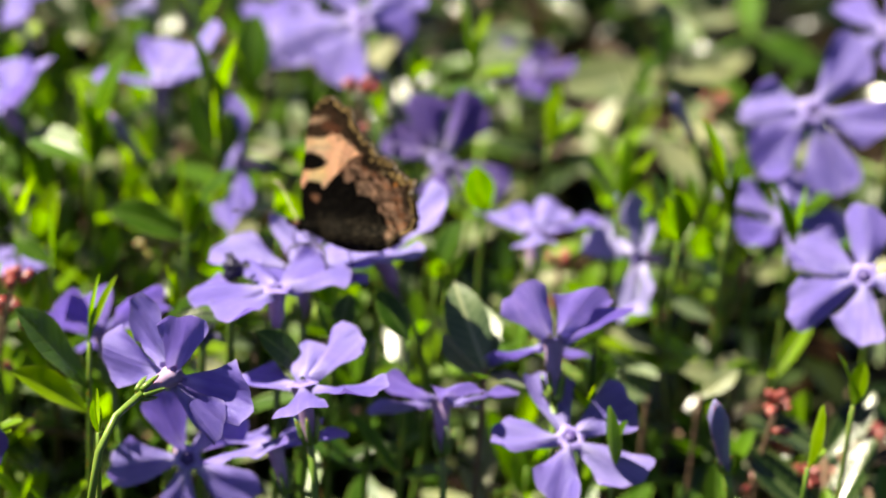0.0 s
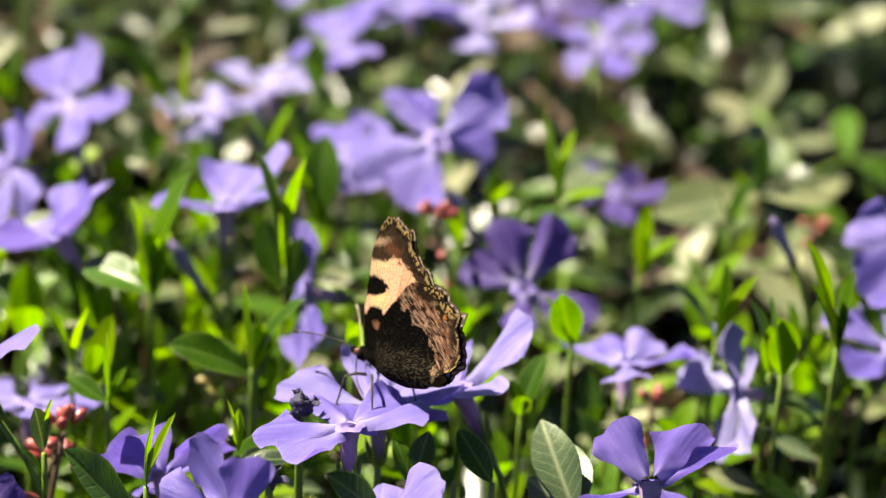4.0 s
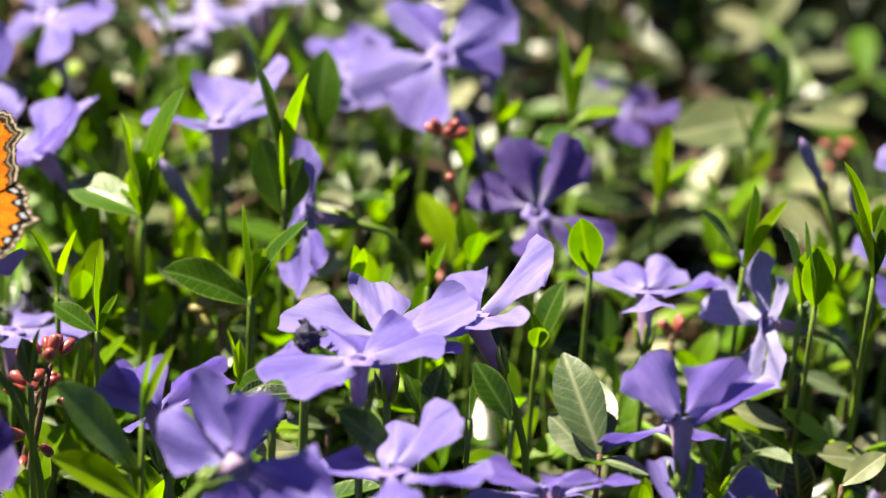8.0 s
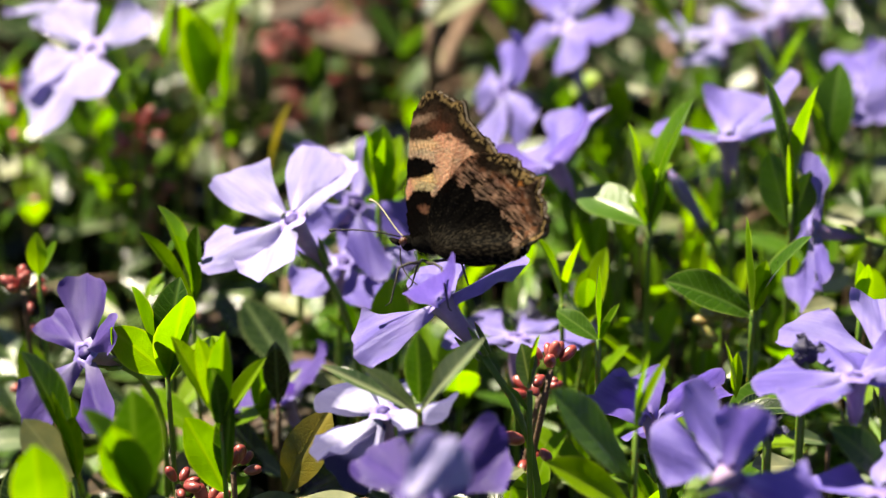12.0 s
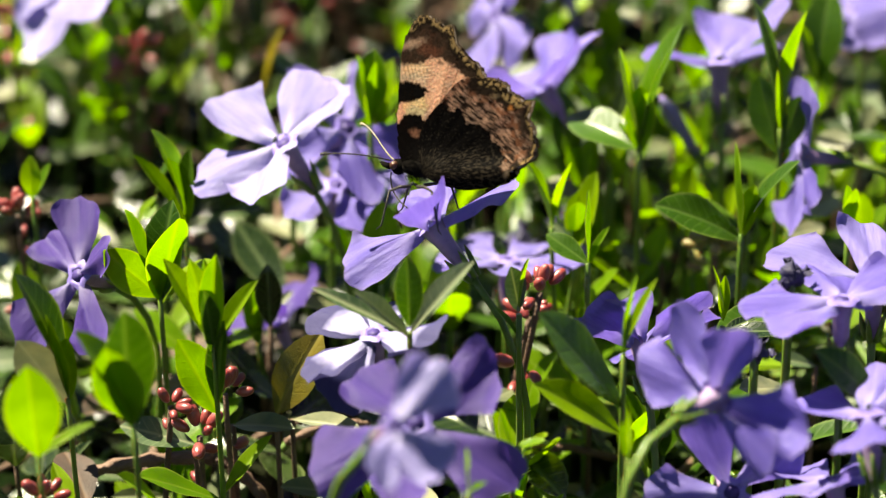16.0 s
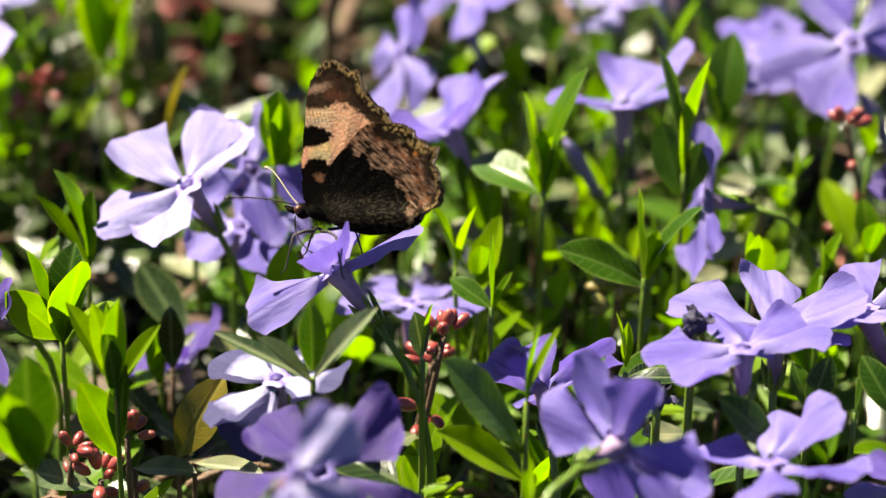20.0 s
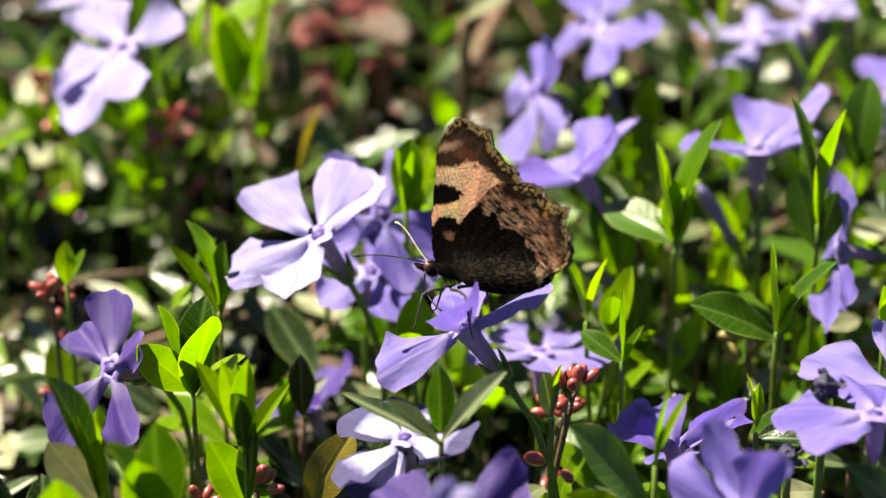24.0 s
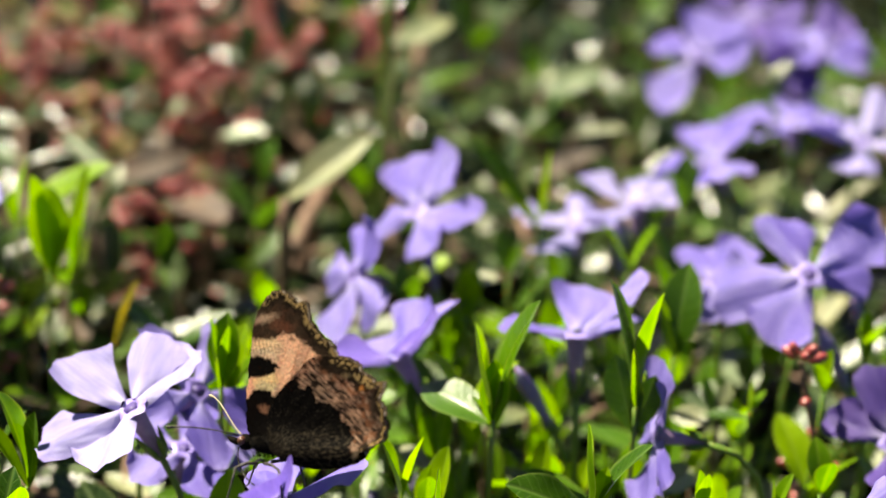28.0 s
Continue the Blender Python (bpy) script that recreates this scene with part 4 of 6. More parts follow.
# ---- flowers ----
bloom((0.0479, -0.1200, 0.0770), (-0.02, 0.22, 0.98), [(-9.7, -10.1, 0.8), (12.8, 5.7, -0.1), (9.0, 9.8, -2.2), (-1.4, 13.0, -3.1), (-13.8, 2.0, -1.2)], "violet")
bloom((0.0545, -0.1068, 0.0718), (-0.02, 0.05, 1.00), [(-5.9, -10.4, 1.6), (11.3, 2.6, -2.0), (13.6, 4.3, 2.7), (-0.1, 14.4, 1.5), (-14.8, 4.6, 3.0)], "violet")
bloom((0.0688, -0.1002, 0.0711), (-0.45, 0.17, 0.88), [(11.5, 3.7, 10.3), (-1.5, 14.4, -0.5), (-9.1, 9.5, -6.2), (-11.8, -7.5, -1.3), (2.7, -11.9, 6.9)], "violet")
bloom((0.0195, -0.1023, 0.0579), (-0.12, 0.83, 0.55), [(-8.4, -6.3, 9.2), (-3.6, -6.3, 12.0), (8.1, -3.5, 10.9), (12.2, 5.9, -1.2), (-0.4, 9.7, -9.5)], "violet")
bloom((0.0283, -0.1430, 0.0753), (0.59, 0.78, -0.20), [(2.1, -1.8, 12.3), (11.7, -9.2, 0.1), (6.0, -9.9, -5.5), (-10.6, 9.3, -1.0), (-5.3, 9.6, 7.9)], "violet")
bloom((0.0501, -0.1401, 0.0707), (-0.12, 0.42, 0.90), [(-1.8, -13.3, 3.9), (11.9, -7.2, 1.5), (9.9, 8.9, 4.4), (2.4, 13.8, -0.6), (-8.9, 9.2, -5.7)], "violet")
periwinkle((0.0758, -0.1309, 0.060), (0.05, 0.72, 0.68), 15, 0.028, "violet", (2, 0, 6, 0, 4))
periwinkle((0.096, -0.1438, 0.06), (0.05, -0.4, 0.9), 8, 0.029, "violet", (-6, 0, 4, -4, 2))
bloom((0.0950, -0.1299, 0.0704), (0.09, 0.73, 0.68), [(-7.6, -1.9, 12.2), (5.4, -3.6, 13.0), (11.7, -4.2, 7.4), (5.8, 8.3, -9.2), (-8.1, 8.1, -8.9)], "violet")
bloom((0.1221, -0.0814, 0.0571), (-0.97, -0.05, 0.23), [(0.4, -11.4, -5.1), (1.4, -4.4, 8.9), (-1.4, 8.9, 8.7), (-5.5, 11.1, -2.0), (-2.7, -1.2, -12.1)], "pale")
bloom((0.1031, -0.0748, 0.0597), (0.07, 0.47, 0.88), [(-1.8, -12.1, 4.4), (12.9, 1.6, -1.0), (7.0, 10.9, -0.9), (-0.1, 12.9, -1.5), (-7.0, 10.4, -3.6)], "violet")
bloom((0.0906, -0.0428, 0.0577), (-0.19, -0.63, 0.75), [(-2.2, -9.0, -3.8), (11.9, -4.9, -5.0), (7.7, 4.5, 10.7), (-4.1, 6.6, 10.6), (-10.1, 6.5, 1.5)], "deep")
bloom((0.0793, -0.0049, 0.0700), (0.04, -0.46, 0.89), [(-6.9, -11.5, -7.8), (11.6, 4.7, -2.1), (11.9, 4.7, 8.7), (-5.2, 12.6, 5.1), (-16.5, 0.0, -5.3)], "violet", 1.18)
bloom((0.0646, 0.0139, 0.0579), (-0.14, 0.06, 0.99), [(-7.6, -5.9, 0.9), (-2.6, -12.1, -1.3), (10.6, -4.1, 4.3), (5.8, 10.9, 1.9), (-2.7, 12.2, 0.9)], "violet", 1.18)
bloom((0.1623, -0.0558, 0.0740), (-0.26, -0.66, 0.70), [(4.1, -9.1, -13.5), (13.5, -6.4, -0.6), (9.4, 5.4, 12.1), (-11.2, 7.2, -2.0), (-11.1, -4.0, -10.3)], "violet")
bloom((0.1537, -0.1183, 0.0741), (-0.35, -0.59, 0.72), [(-3.3, -11.0, -6.7), (10.8, -8.0, 2.1), (3.2, 11.1, 7.6), (-9.2, 9.9, 0.3), (-12.4, 1.1, -7.5)], "violet")
periwinkle((0.192, -0.0131, 0.07), (-0.3, -0.2, 0.8), 20, 0.0282, "violet")
bloom((0.0356, -0.0288, 0.0688), (-0.04, 0.40, 0.92), [(11.3, 3.6, 10.2), (8.8, 10.8, -1.1), (1.5, 13.8, 1.4), (-6.5, 11.4, -4.8), (-12.8, -2.7, 3.6)], "violet", 1.18)
bloom((0.0048, -0.0325, 0.0655), (-0.55, 0.39, 0.74), [(-11.7, -7.2, 2.7), (3.2, -8.1, 10.4), (8.8, 7.7, 7.7), (3.4, 13.1, 3.7), (-1.7, 13.6, -2.7)], "violet", 1.18)
bloom((0.0485, -0.0525, 0.0634), (-0.98, -0.08, 0.18), [(0.3, -11.9, -2.6), (1.4, -3.7, 9.9), (0.7, 5.9, 11.0), (-1.4, 11.0, -4.1), (-1.6, -6.0, -11.3)], "violet")
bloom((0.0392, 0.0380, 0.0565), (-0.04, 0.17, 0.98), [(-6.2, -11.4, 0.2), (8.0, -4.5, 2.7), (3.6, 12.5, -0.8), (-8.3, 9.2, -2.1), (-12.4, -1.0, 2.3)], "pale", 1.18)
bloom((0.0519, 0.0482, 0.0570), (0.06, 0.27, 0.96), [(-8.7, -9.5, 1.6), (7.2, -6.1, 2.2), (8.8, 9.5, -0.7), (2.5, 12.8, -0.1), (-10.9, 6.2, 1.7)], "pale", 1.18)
bloom((0.0679, 0.0612, 0.0615), (-0.44, 0.31, 0.84), [(-5.2, -11.6, -2.5), (3.7, -12.0, 3.4), (7.7, 9.7, 3.9), (-1.5, 12.9, 1.1), (-11.5, 3.2, -4.1)], "violet", 1.18)
bloom((0.0868, 0.0828, 0.0599), (-0.04, 0.27, 0.96), [(-7.5, -9.8, 1.8), (8.8, -6.8, 4.9), (9.0, 8.5, -1.8), (2.2, 12.3, -0.9), (-10.9, 5.2, 0.7)], "violet", 1.18)
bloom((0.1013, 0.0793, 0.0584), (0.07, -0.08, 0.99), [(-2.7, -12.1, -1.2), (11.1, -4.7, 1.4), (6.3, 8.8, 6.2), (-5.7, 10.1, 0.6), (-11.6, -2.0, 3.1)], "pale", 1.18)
periwinkle((0.1199, 0.0854, 0.06), (0, -0.16, 0.7), 15, 0.024, "deep")
periwinkle((0.1277, 0.0662, 0.058), (-0.1, -0.18, 0.5), 5, 0.0224, "violet")
periwinkle((0.1426, 0.0824, 0.062), (0.1, -0.08, 0.84), 40, 0.0256, "violet")
bloom((0.0684, 0.1092, 0.0643), (-0.03, -0.43, 0.90), [(-7.6, -5.5, -11.0), (9.5, -5.3, 1.0), (10.6, 4.2, 5.3), (1.4, 11.3, 4.7), (-8.7, 6.5, -0.2)], "violet", 1.18)
periwinkle((0.0982, 0.1246, 0.06), (0.1, -0.04, 0.9), 50, 0.024, "violet")
periwinkle((0.1633, 0.1215, 0.06), (0.1, -0.04, 0.9), 20, 0.024, "violet")
periwinkle((0.1785, 0.1193, 0.06), (-0.1, -0.04, 0.9), 32, 0.0224, "pale")
bloom((0.0070, 0.0208, 0.0676), (-0.57, -0.18, 0.80), [(2.8, -13.1, -2.0), (10.4, -8.0, 3.3), (7.4, 4.7, 9.7), (-2.3, 12.6, 4.3), (-7.0, 5.1, -6.3)], "violet", 1.18)
bloom((-0.0042, 0.0036, 0.0624), (-0.80, -0.39, 0.46), [(4.6, -12.4, -2.3), (5.2, -4.4, 11.2), (2.2, 8.8, 5.4), (-5.4, 8.5, -5.2), (-2.4, -8.4, -9.9)], "violet", 1.18)
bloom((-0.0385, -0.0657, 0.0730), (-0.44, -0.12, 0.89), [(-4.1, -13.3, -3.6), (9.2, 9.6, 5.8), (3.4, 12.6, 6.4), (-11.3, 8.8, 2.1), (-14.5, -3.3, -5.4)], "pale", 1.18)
periwinkle((-0.0294, -0.044, 0.064), (0.45, -0.35, 0.6), 10, 0.03, "violet")
periwinkle((-0.0312, -0.0498, 0.056), (0.1, -0.2, 0.9), 40, 0.026, "violet")
bloom((-0.0131, -0.0982, 0.0766), (-0.63, 0.35, 0.69), [(12.8, 4.6, 5.0), (1.3, 14.3, -2.1), (-1.8, 14.1, -2.7), (-12.5, -5.7, -4.7, -50), (-0.0, -10.4, 9.5)], "violet")
bloom((-0.0214, -0.1153, 0.0679), (-0.12, -0.02, 0.99), [(-9.8, -6.9, -3.5), (-5.5, -9.4, -6.2), (8.9, -6.0, 2.2), (1.4, 10.2, -0.9), (-8.4, 8.2, -1.4)], "wilt", 1.3)
bloom((-0.0156, -0.1722, 0.0905), (0.51, -0.41, 0.75), [(-1.4, -8.2, -2.3), (3.3, -6.7, -4.1), (6.9, -0.2, -5.9), (7.4, 3.8, 5.8), (3.5, 6.9, 5.6)], "pale")
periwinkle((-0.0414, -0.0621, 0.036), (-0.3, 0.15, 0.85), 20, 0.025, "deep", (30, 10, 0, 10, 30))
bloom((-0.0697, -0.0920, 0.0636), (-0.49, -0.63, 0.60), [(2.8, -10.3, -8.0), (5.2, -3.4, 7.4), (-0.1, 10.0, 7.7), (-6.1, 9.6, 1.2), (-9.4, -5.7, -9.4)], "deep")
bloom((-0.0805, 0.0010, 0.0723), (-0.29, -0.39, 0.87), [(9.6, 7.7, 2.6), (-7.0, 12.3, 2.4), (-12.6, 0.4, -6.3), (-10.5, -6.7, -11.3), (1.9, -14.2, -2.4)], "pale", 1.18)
periwinkle((-0.088, 0.0284, 0.07), (-0.4, 0.02, 0.85), 40, 0.0272, "pale", (30, 5, 10, 8, 20))
periwinkle((-0.0017, -0.0646, 0.05), (0, 0.25, 1), 10, 0.028, "violet")
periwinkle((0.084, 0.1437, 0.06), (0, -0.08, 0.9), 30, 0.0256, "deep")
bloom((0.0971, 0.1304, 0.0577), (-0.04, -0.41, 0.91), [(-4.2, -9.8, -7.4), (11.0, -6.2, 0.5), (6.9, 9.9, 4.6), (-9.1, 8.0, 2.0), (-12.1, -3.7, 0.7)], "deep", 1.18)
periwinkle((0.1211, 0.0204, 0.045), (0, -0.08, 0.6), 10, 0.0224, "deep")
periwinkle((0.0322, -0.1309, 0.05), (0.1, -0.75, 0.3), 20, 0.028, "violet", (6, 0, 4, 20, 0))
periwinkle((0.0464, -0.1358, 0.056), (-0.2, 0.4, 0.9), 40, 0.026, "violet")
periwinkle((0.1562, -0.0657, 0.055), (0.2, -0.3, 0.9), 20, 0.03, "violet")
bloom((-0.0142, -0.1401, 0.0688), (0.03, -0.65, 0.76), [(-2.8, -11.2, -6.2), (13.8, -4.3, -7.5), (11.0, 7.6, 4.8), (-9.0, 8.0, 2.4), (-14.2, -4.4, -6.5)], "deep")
# ---- shoots ----
shoot((-0.0458, -0.1151, 0.0658), [(0.0, -6.6, 2.0, 13.9, 3, 'young', (0.48, -0.55, 0.69)), (0.0, -2.6, 0.0, 14.9, 3, 'young', (0.21, -0.71, 0.67)), (-1, 1.3, -2.0, 16.6, 3, 'young', (-0.18, -0.78, 0.6)), (-1, -0.7, 2.0, 13.6, 5, 'young'), (-1, 6.8, 1.0, 11.7, 3, 'young', (-0.48, -0.47, 0.74)), (0.1, -0.3, -3.0, 13.1, 3, 'green', (0.3, -0.69, 0.66)), (10.5, -4.8, -1.0, 14.1, 4, 'young', (0.44, -0.58, 0.68)), (9.1, 1.6, -1.0, 16.0, 3, 'green', (-0.35, -0.69, 0.63))], "young")
shoot((-0.0568, -0.0926, 0.06), [(0.0, -6.3, 0.0, 15.2, 1), (0.0, -7.4, -4.0, 10.8, 4, "young", (0.2, -1, 0.6)), (0.0, 0.9, 2.0, 16.6, 2, "green"), (0.0, 3.6, -3.0, 18.0, 4), (0.0, 6.7, 0.0, 10.5, 2)], "young")
shoot((-0.0157, -0.1212, 0.0719), [(-1, 0.0, 0.0, 11.5, 0, 'green', (0.11, -0.72, 0.68)), (1.0, -7.4, -4.0, 10.9, 3, 'dull', (0.31, -0.38, 0.87)), (-0.5, 9.3, -1.0, 13.7, 3, 'dull', (-0.26, -0.41, 0.88)), (-0.3, -14.4, 3.0, 7.1, 5, 'dull', (0.18, -0.33, 0.93))], "green")
shoot((0.0005, -0.1074, 0.0663), [(-1, 1.2, 0.0, 9.2, 3, 'young'), (-0.4, -1.0, -1.0, 8.6, 4, 'dull', (0.1, -0.36, 0.93)), (3.2, -3.6, 1.0, 5.0, 3, 'green')], "young")
shoot((0.0158, -0.1270, 0.0718), [(1.0, 1.0, 0.0, 15.0, 5, 'young'), (-1, 4.2, 2.0, 11.1, 5, 'young'), (-0.4, 0.9, -1.0, 9.1, 5, 'green'), (8.0, -11.5, -1.0, 17.8, 4, 'green', (-0.0, -0.16, 0.99)), (11.7, -12.1, -3.0, 11.7, 0, 'young', (0.2, -0.35, 0.92))], "young")
shoot((0.0319, -0.1055, 0.0629), [(-1, -1.5, 0.0, 10.3, 5, 'young'), (-1, 0.1, 1.0, 7.6, 3, 'young'), (0.1, 9.5, -2.0, 2.1, 4, 'old', (0.19, -0.08, 0.98)), (4.9, -4.2, -2.0, 7.2, 0, 'young'), (-0.8, 5.3, 3.0, 1.3, 0, 'old', (-0.01, -0.09, 1.0))], "young")
shoot((0.043, -0.0976, 0.06), [(0.0, -11.1, -6.0, 3.4, 2, "green", (0, -0.4, 1)), (0.0, 1.3, 2.0, 3.0, 1)], "green")
shoot((0.0116, -0.0822, 0.06), [(0.0, 1.6, 0.0, 13.6, 1), (0.0, -6.7, 4.0, 3.5, 4, "green", (0, -0.5, 1)), (0.0, 3.2, 2.0, 6.8, 3)], "young")
shoot((0.021, -0.0475, 0.062), [(0.0, -5.4, 0.0, 17.6, 1), (0.0, 4.4, 1.0, 22.1, 0, "green"), (0.0, 2.4, -2.0, 15.4, 3), (0.0, -3.9, -4.0, 7.0, 1)], "young")
shoot((0.037, -0.073, 0.06), [(0.0, -3.7, 0.0, 16.9, 1), (0.0, 5.3, -1.0, 16.4, 2, "green"), (0.0, -12.1, -5.0, 11.7, 2, "green", (0, -0.4, 1)), (0.0, 2.8, 3.0, 8.5, 1)], "young")
shoot((0.0525, -0.1308, 0.066), [(0.0, -7.3, -2.0, 11.1, 2, "green", (0.3, -0.5, 0.8))], "green")
shoot((0.0592, -0.1146, 0.062), [(0.0, 3.0, 2.0, 8.8, 4, "green", (0, -1, 0.4)), (0.0, -1.7, 3.0, 7.2, 2, "green")], "green")
shoot((0.0663, -0.1145, 0.062), [(0.0, 2.0, 0.0, 8.5, 1, "green")], "green")
shoot((-0.038, -0.1037, 0.045), [(0.0, 6.3, 0.0, 14.6, 2, "yellow", (-0.4, -1, 0.3))], "yellow")
shoot((-0.0551, -0.07, 0.06), [(0.0, -0.5, 0.0, 18.6, 2), (0.0, -7.8, 2.0, 12.5, 3, "young"), (0.0, -3.3, -2.0, 4.5, 1), (0.0, 2.8, 2.0, 14.1, 1, "green")], "young")
shoot((-0.0253, -0.0456, 0.066), [(0.0, -3.4, 0.0, 12.5, 1), (0.0, 0.7, 2.0, 13.0, 4), (0.0, 2.6, -1.0, 12.5, 1)], "young")
shoot((0.0668, -0.0303, 0.055), [(0.0, -0.5, 0.0, 7.1, 1), (0.0, 2.7, 1.0, 4.7, 0), (0.0, -7.6, 3.0, 0.6, 2, "green"), (0.0, -2.0, -4.0, -1.1, 1)], "young")
shoot((0.0666, -0.0716, 0.06), [(0.0, -1.4, 0.0, 7.1, 1), (0.0, 2.1, 1.0, 8.1, 0)], "young")
shoot((0.0931, -0.0753, 0.064), [(0.0, -3.1, -3.0, 11.8, 4, "young", (-0.2, -1, 0.5)), (0.0, -4.9, 1.0, 9.8, 3), (0.0, -3.0, 2.0, 8.6, 3)], "young")
shoot((0.083, -0.084, 0.056), [(0.0, -2.0, -2.0, 8.2, 4, "green"), (0.0, 2.6, 2.0, 10.7, 2, "green"), (0.0, -0.9, -5.0, 6.2, 1)], "young")
shoot((0.1259, -0.0873, 0.064), [(0.0, 0.7, -1.0, 11.4, 4, "young", (0, -1, 0.4)), (0.0, -3.1, 1.0, 14.5, 0, "green")], "young")
shoot((0.0844, -0.1252, 0.062), [(0.0, -5.0, 9.0, 12.9, 2, "dull", (-0.35, -0.75, 0.9)), (1.5, -6.8, 7.0, 4.7, 4, "dull", (0, -1, 0.6)), (0.0, 0.7, 12.0, 9.1, 2, "dull"), (0.0, 6.6, -4.0, 1.4, 2, "dull"), (0.0, -3.1, -6.0, 4.1, 1, "green")], "old")
shoot((0.1007, -0.1347, 0.06), [(0.0, -1.3, 0.0, 12.0, 1, "green"), (0.0, 2.6, -2.0, 11.1, 2), (0.0, -3.5, -3.0, 5.7, 1)], "young")
shoot((0.1356, -0.0927, 0.072), [(0.0, -1.0, 0.0, 11.6, 2, "green"), (0.0, 3.1, 0.0, 14.1, 1, "green"), (0.0, -6.3, 2.0, 21.4, 3), (0.0, -4.2, 1.0, 13.5, 0)], "young")
shoot((0.1268, -0.0914, 0.066), [(0.0, -1.1, -2.0, 12.0, 4, "young", (0, -1, 0.4)), (0.0, -5.1, 1.0, 15.0, 1, "green")], "young")
shoot((0.1193, -0.075, 0.064), [(0.0, -7.6, 0.0, 12.3, 0, "green"), (0.0, -1.4, 1.0, 15.4, 1, "green"), (0.0, 6.2, 1.0, 13.5, 3)], "young")
shoot((0.0999, -0.0246, 0.066), [(0.0, -6.1, 0.0, 18.9, 1), (0.0, 1.4, 0.0, 15.5, 4), (0.0, 9.3, 2.0, 4.2, 2), (0.0, -7.3, -3.0, 0.5, 2, "green")], "young")
shoot((0.1138, -0.0371, 0.056), [(0.0, -2.1, 0.0, 12.1, 1), (0.0, 2.9, 1.0, 14.8, 1), (0.0, 5.8, -1.0, 10.7, 0)], "young")
shoot((0.1465, -0.0992, 0.07), [(0.0, -3.4, 0.0, 14.6, 2), (0.0, 2.1, -1.0, 12.2, 1), (0.0, -5.7, -2.0, 11.5, 1)], "young")
shoot((0.1344, -0.1558, 0.06), [(0.0, -0.5, 0.0, 12.8, 1), (0.0, 2.9, 2.0, 3.2, 2)], "young")
shoot((0.1442, -0.1468, 0.066), [(0.0, -1.9, 0.0, 11.8, 2), (0.0, 1.9, 2.0, 7.8, 1)], "young")
shoot((0.0447, -0.0517, 0.068), [(0.0, -4.9, 0.0, 24.8, 3, "green"), (0.0, 2.3, -1.0, 23.2, 3), (3.8, -3.8, 3.0, 13.4, 4, "green", (0, -1, 0.3)), (3.8, 3.3, 2.0, 10.2, 4, "green", (0, -1, 0.3))], "young")
shoot((0.0208, -0.0536, 0.066), [(0.0, -5.9, 0.0, 17.6, 1), (0.0, 4.5, 0.0, 23.7, 0, "green"), (0.0, 0.8, -2.0, 12.5, 3), (0.0, -12.6, 10.0, 3.9, 2, "green", (0, -0.5, 1)), (0.0, 0.0, 3.0, 12.1, 1)], "young")
shoot((0.1029, -0.1478, 0.056), [(0.0, -3.4, -1.0, 12.9, 1), (0.0, 0.5, 0.0, 10.1, 0, "green")], "young")
shoot((0.1466, -0.0018, 0.055), [(0.0, -23.2, -6.0, -0.2, 4, "pale", (0, -0.5, 1)), (0.0, 13.8, -4.0, 1.7, 2, "pale", (0, -0.4, 1)), (0.0, 0.6, 4.0, 12.6, 3, "green")], "pale")
shoot((-0.0544, -0.1423, 0.07), [(0.0, -3.6, 0.0, 16.8, 2), (0.0, -2.4, -4.0, 14.6, 4, "young", (0, -1, 0.3)), (0.0, -1.2, 2.0, 19.4, 1, "green")], "young")
shoot((-0.0676, -0.1212, 0.06), [(0.0, -1.1, 0.0, 22.7, 2, "green"), (0.0, -3.4, -2.0, 15.1, 1), (0.0, 1.3, 2.0, 10.7, 1), (0.0, -6.0, -3.0, 12.7, 4, "pale", (0.2, -1, 0.5))], "young")
shoot((-0.0667, -0.1507, 0.07), [(0.0, 0.4, -3.0, 16.6, 4, "young", (0.2, -1, 0.4)), (0.0, 7.9, 2.0, 4.8, 3)], "young")
shoot((-0.0004, -0.134, 0.06), [(0.0, -2.7, 0.0, 6.6, 1), (0.0, 4.6, -1.0, 2.5, 4), (0.0, 2.9, -3.0, 1.8, 1)], "young")
shoot((0.0159, -0.1509, 0.07), [(0.0, 0.8, 0.0, 8.7, 1), (0.0, -1.2, 2.0, 5.2, 1)], "young")
shoot((-0.0063, -0.1585, 0.07), [(0.0, -1.2, 0.0, 7.2, 1), (0.0, 2.3, 2.0, 0.6, 0)], "young")
shoot((-0.0189, 0.0461, 0.056), [(0.0, 16.1, 3.0, 14.8, 0, "pale", (-0.6, -0.8, 0.9))], "pale", thick=2.2)
shoot((0.031, 0.0302, 0.06), [(0.0, -0.5, 0.0, 16.7, 1), (0.0, -6.0, 2.0, 9.1, 2), (0.0, -13.7, 4.0, 18.1, 3, "green")], "young")
shoot((-0.0695, 0.0221, 0.06), [(0.0, 1.6, 0.0, 15.9, 4), (0.0, -1.6, 2.0, 6.4, 1), (0.0, 14.7, 3.0, 17.3, 2)], "young")
shoot((-0.0581, 0.0112, 0.055), [(0.0, 3.2, 0.0, 13.8, 1), (0.0, 6.5, 2.0, 22.7, 1), (0.0, -2.2, -2.0, 6.2, 2)], "young")
shoot((-0.048, -0.0056, 0.05), [(0.0, 4.2, 0.0, 14.7, 3, "yellow"), (0.0, -6.3, 0.0, 1.2, 3, "green")], "green")
shoot((-0.0247, -0.0378, 0.06), [(0.0, -3.4, 0.0, 13.2, 1), (0.0, 1.0, 1.0, 13.2, 2), (0.0, 3.9, 2.0, 8.0, 0)], "young")
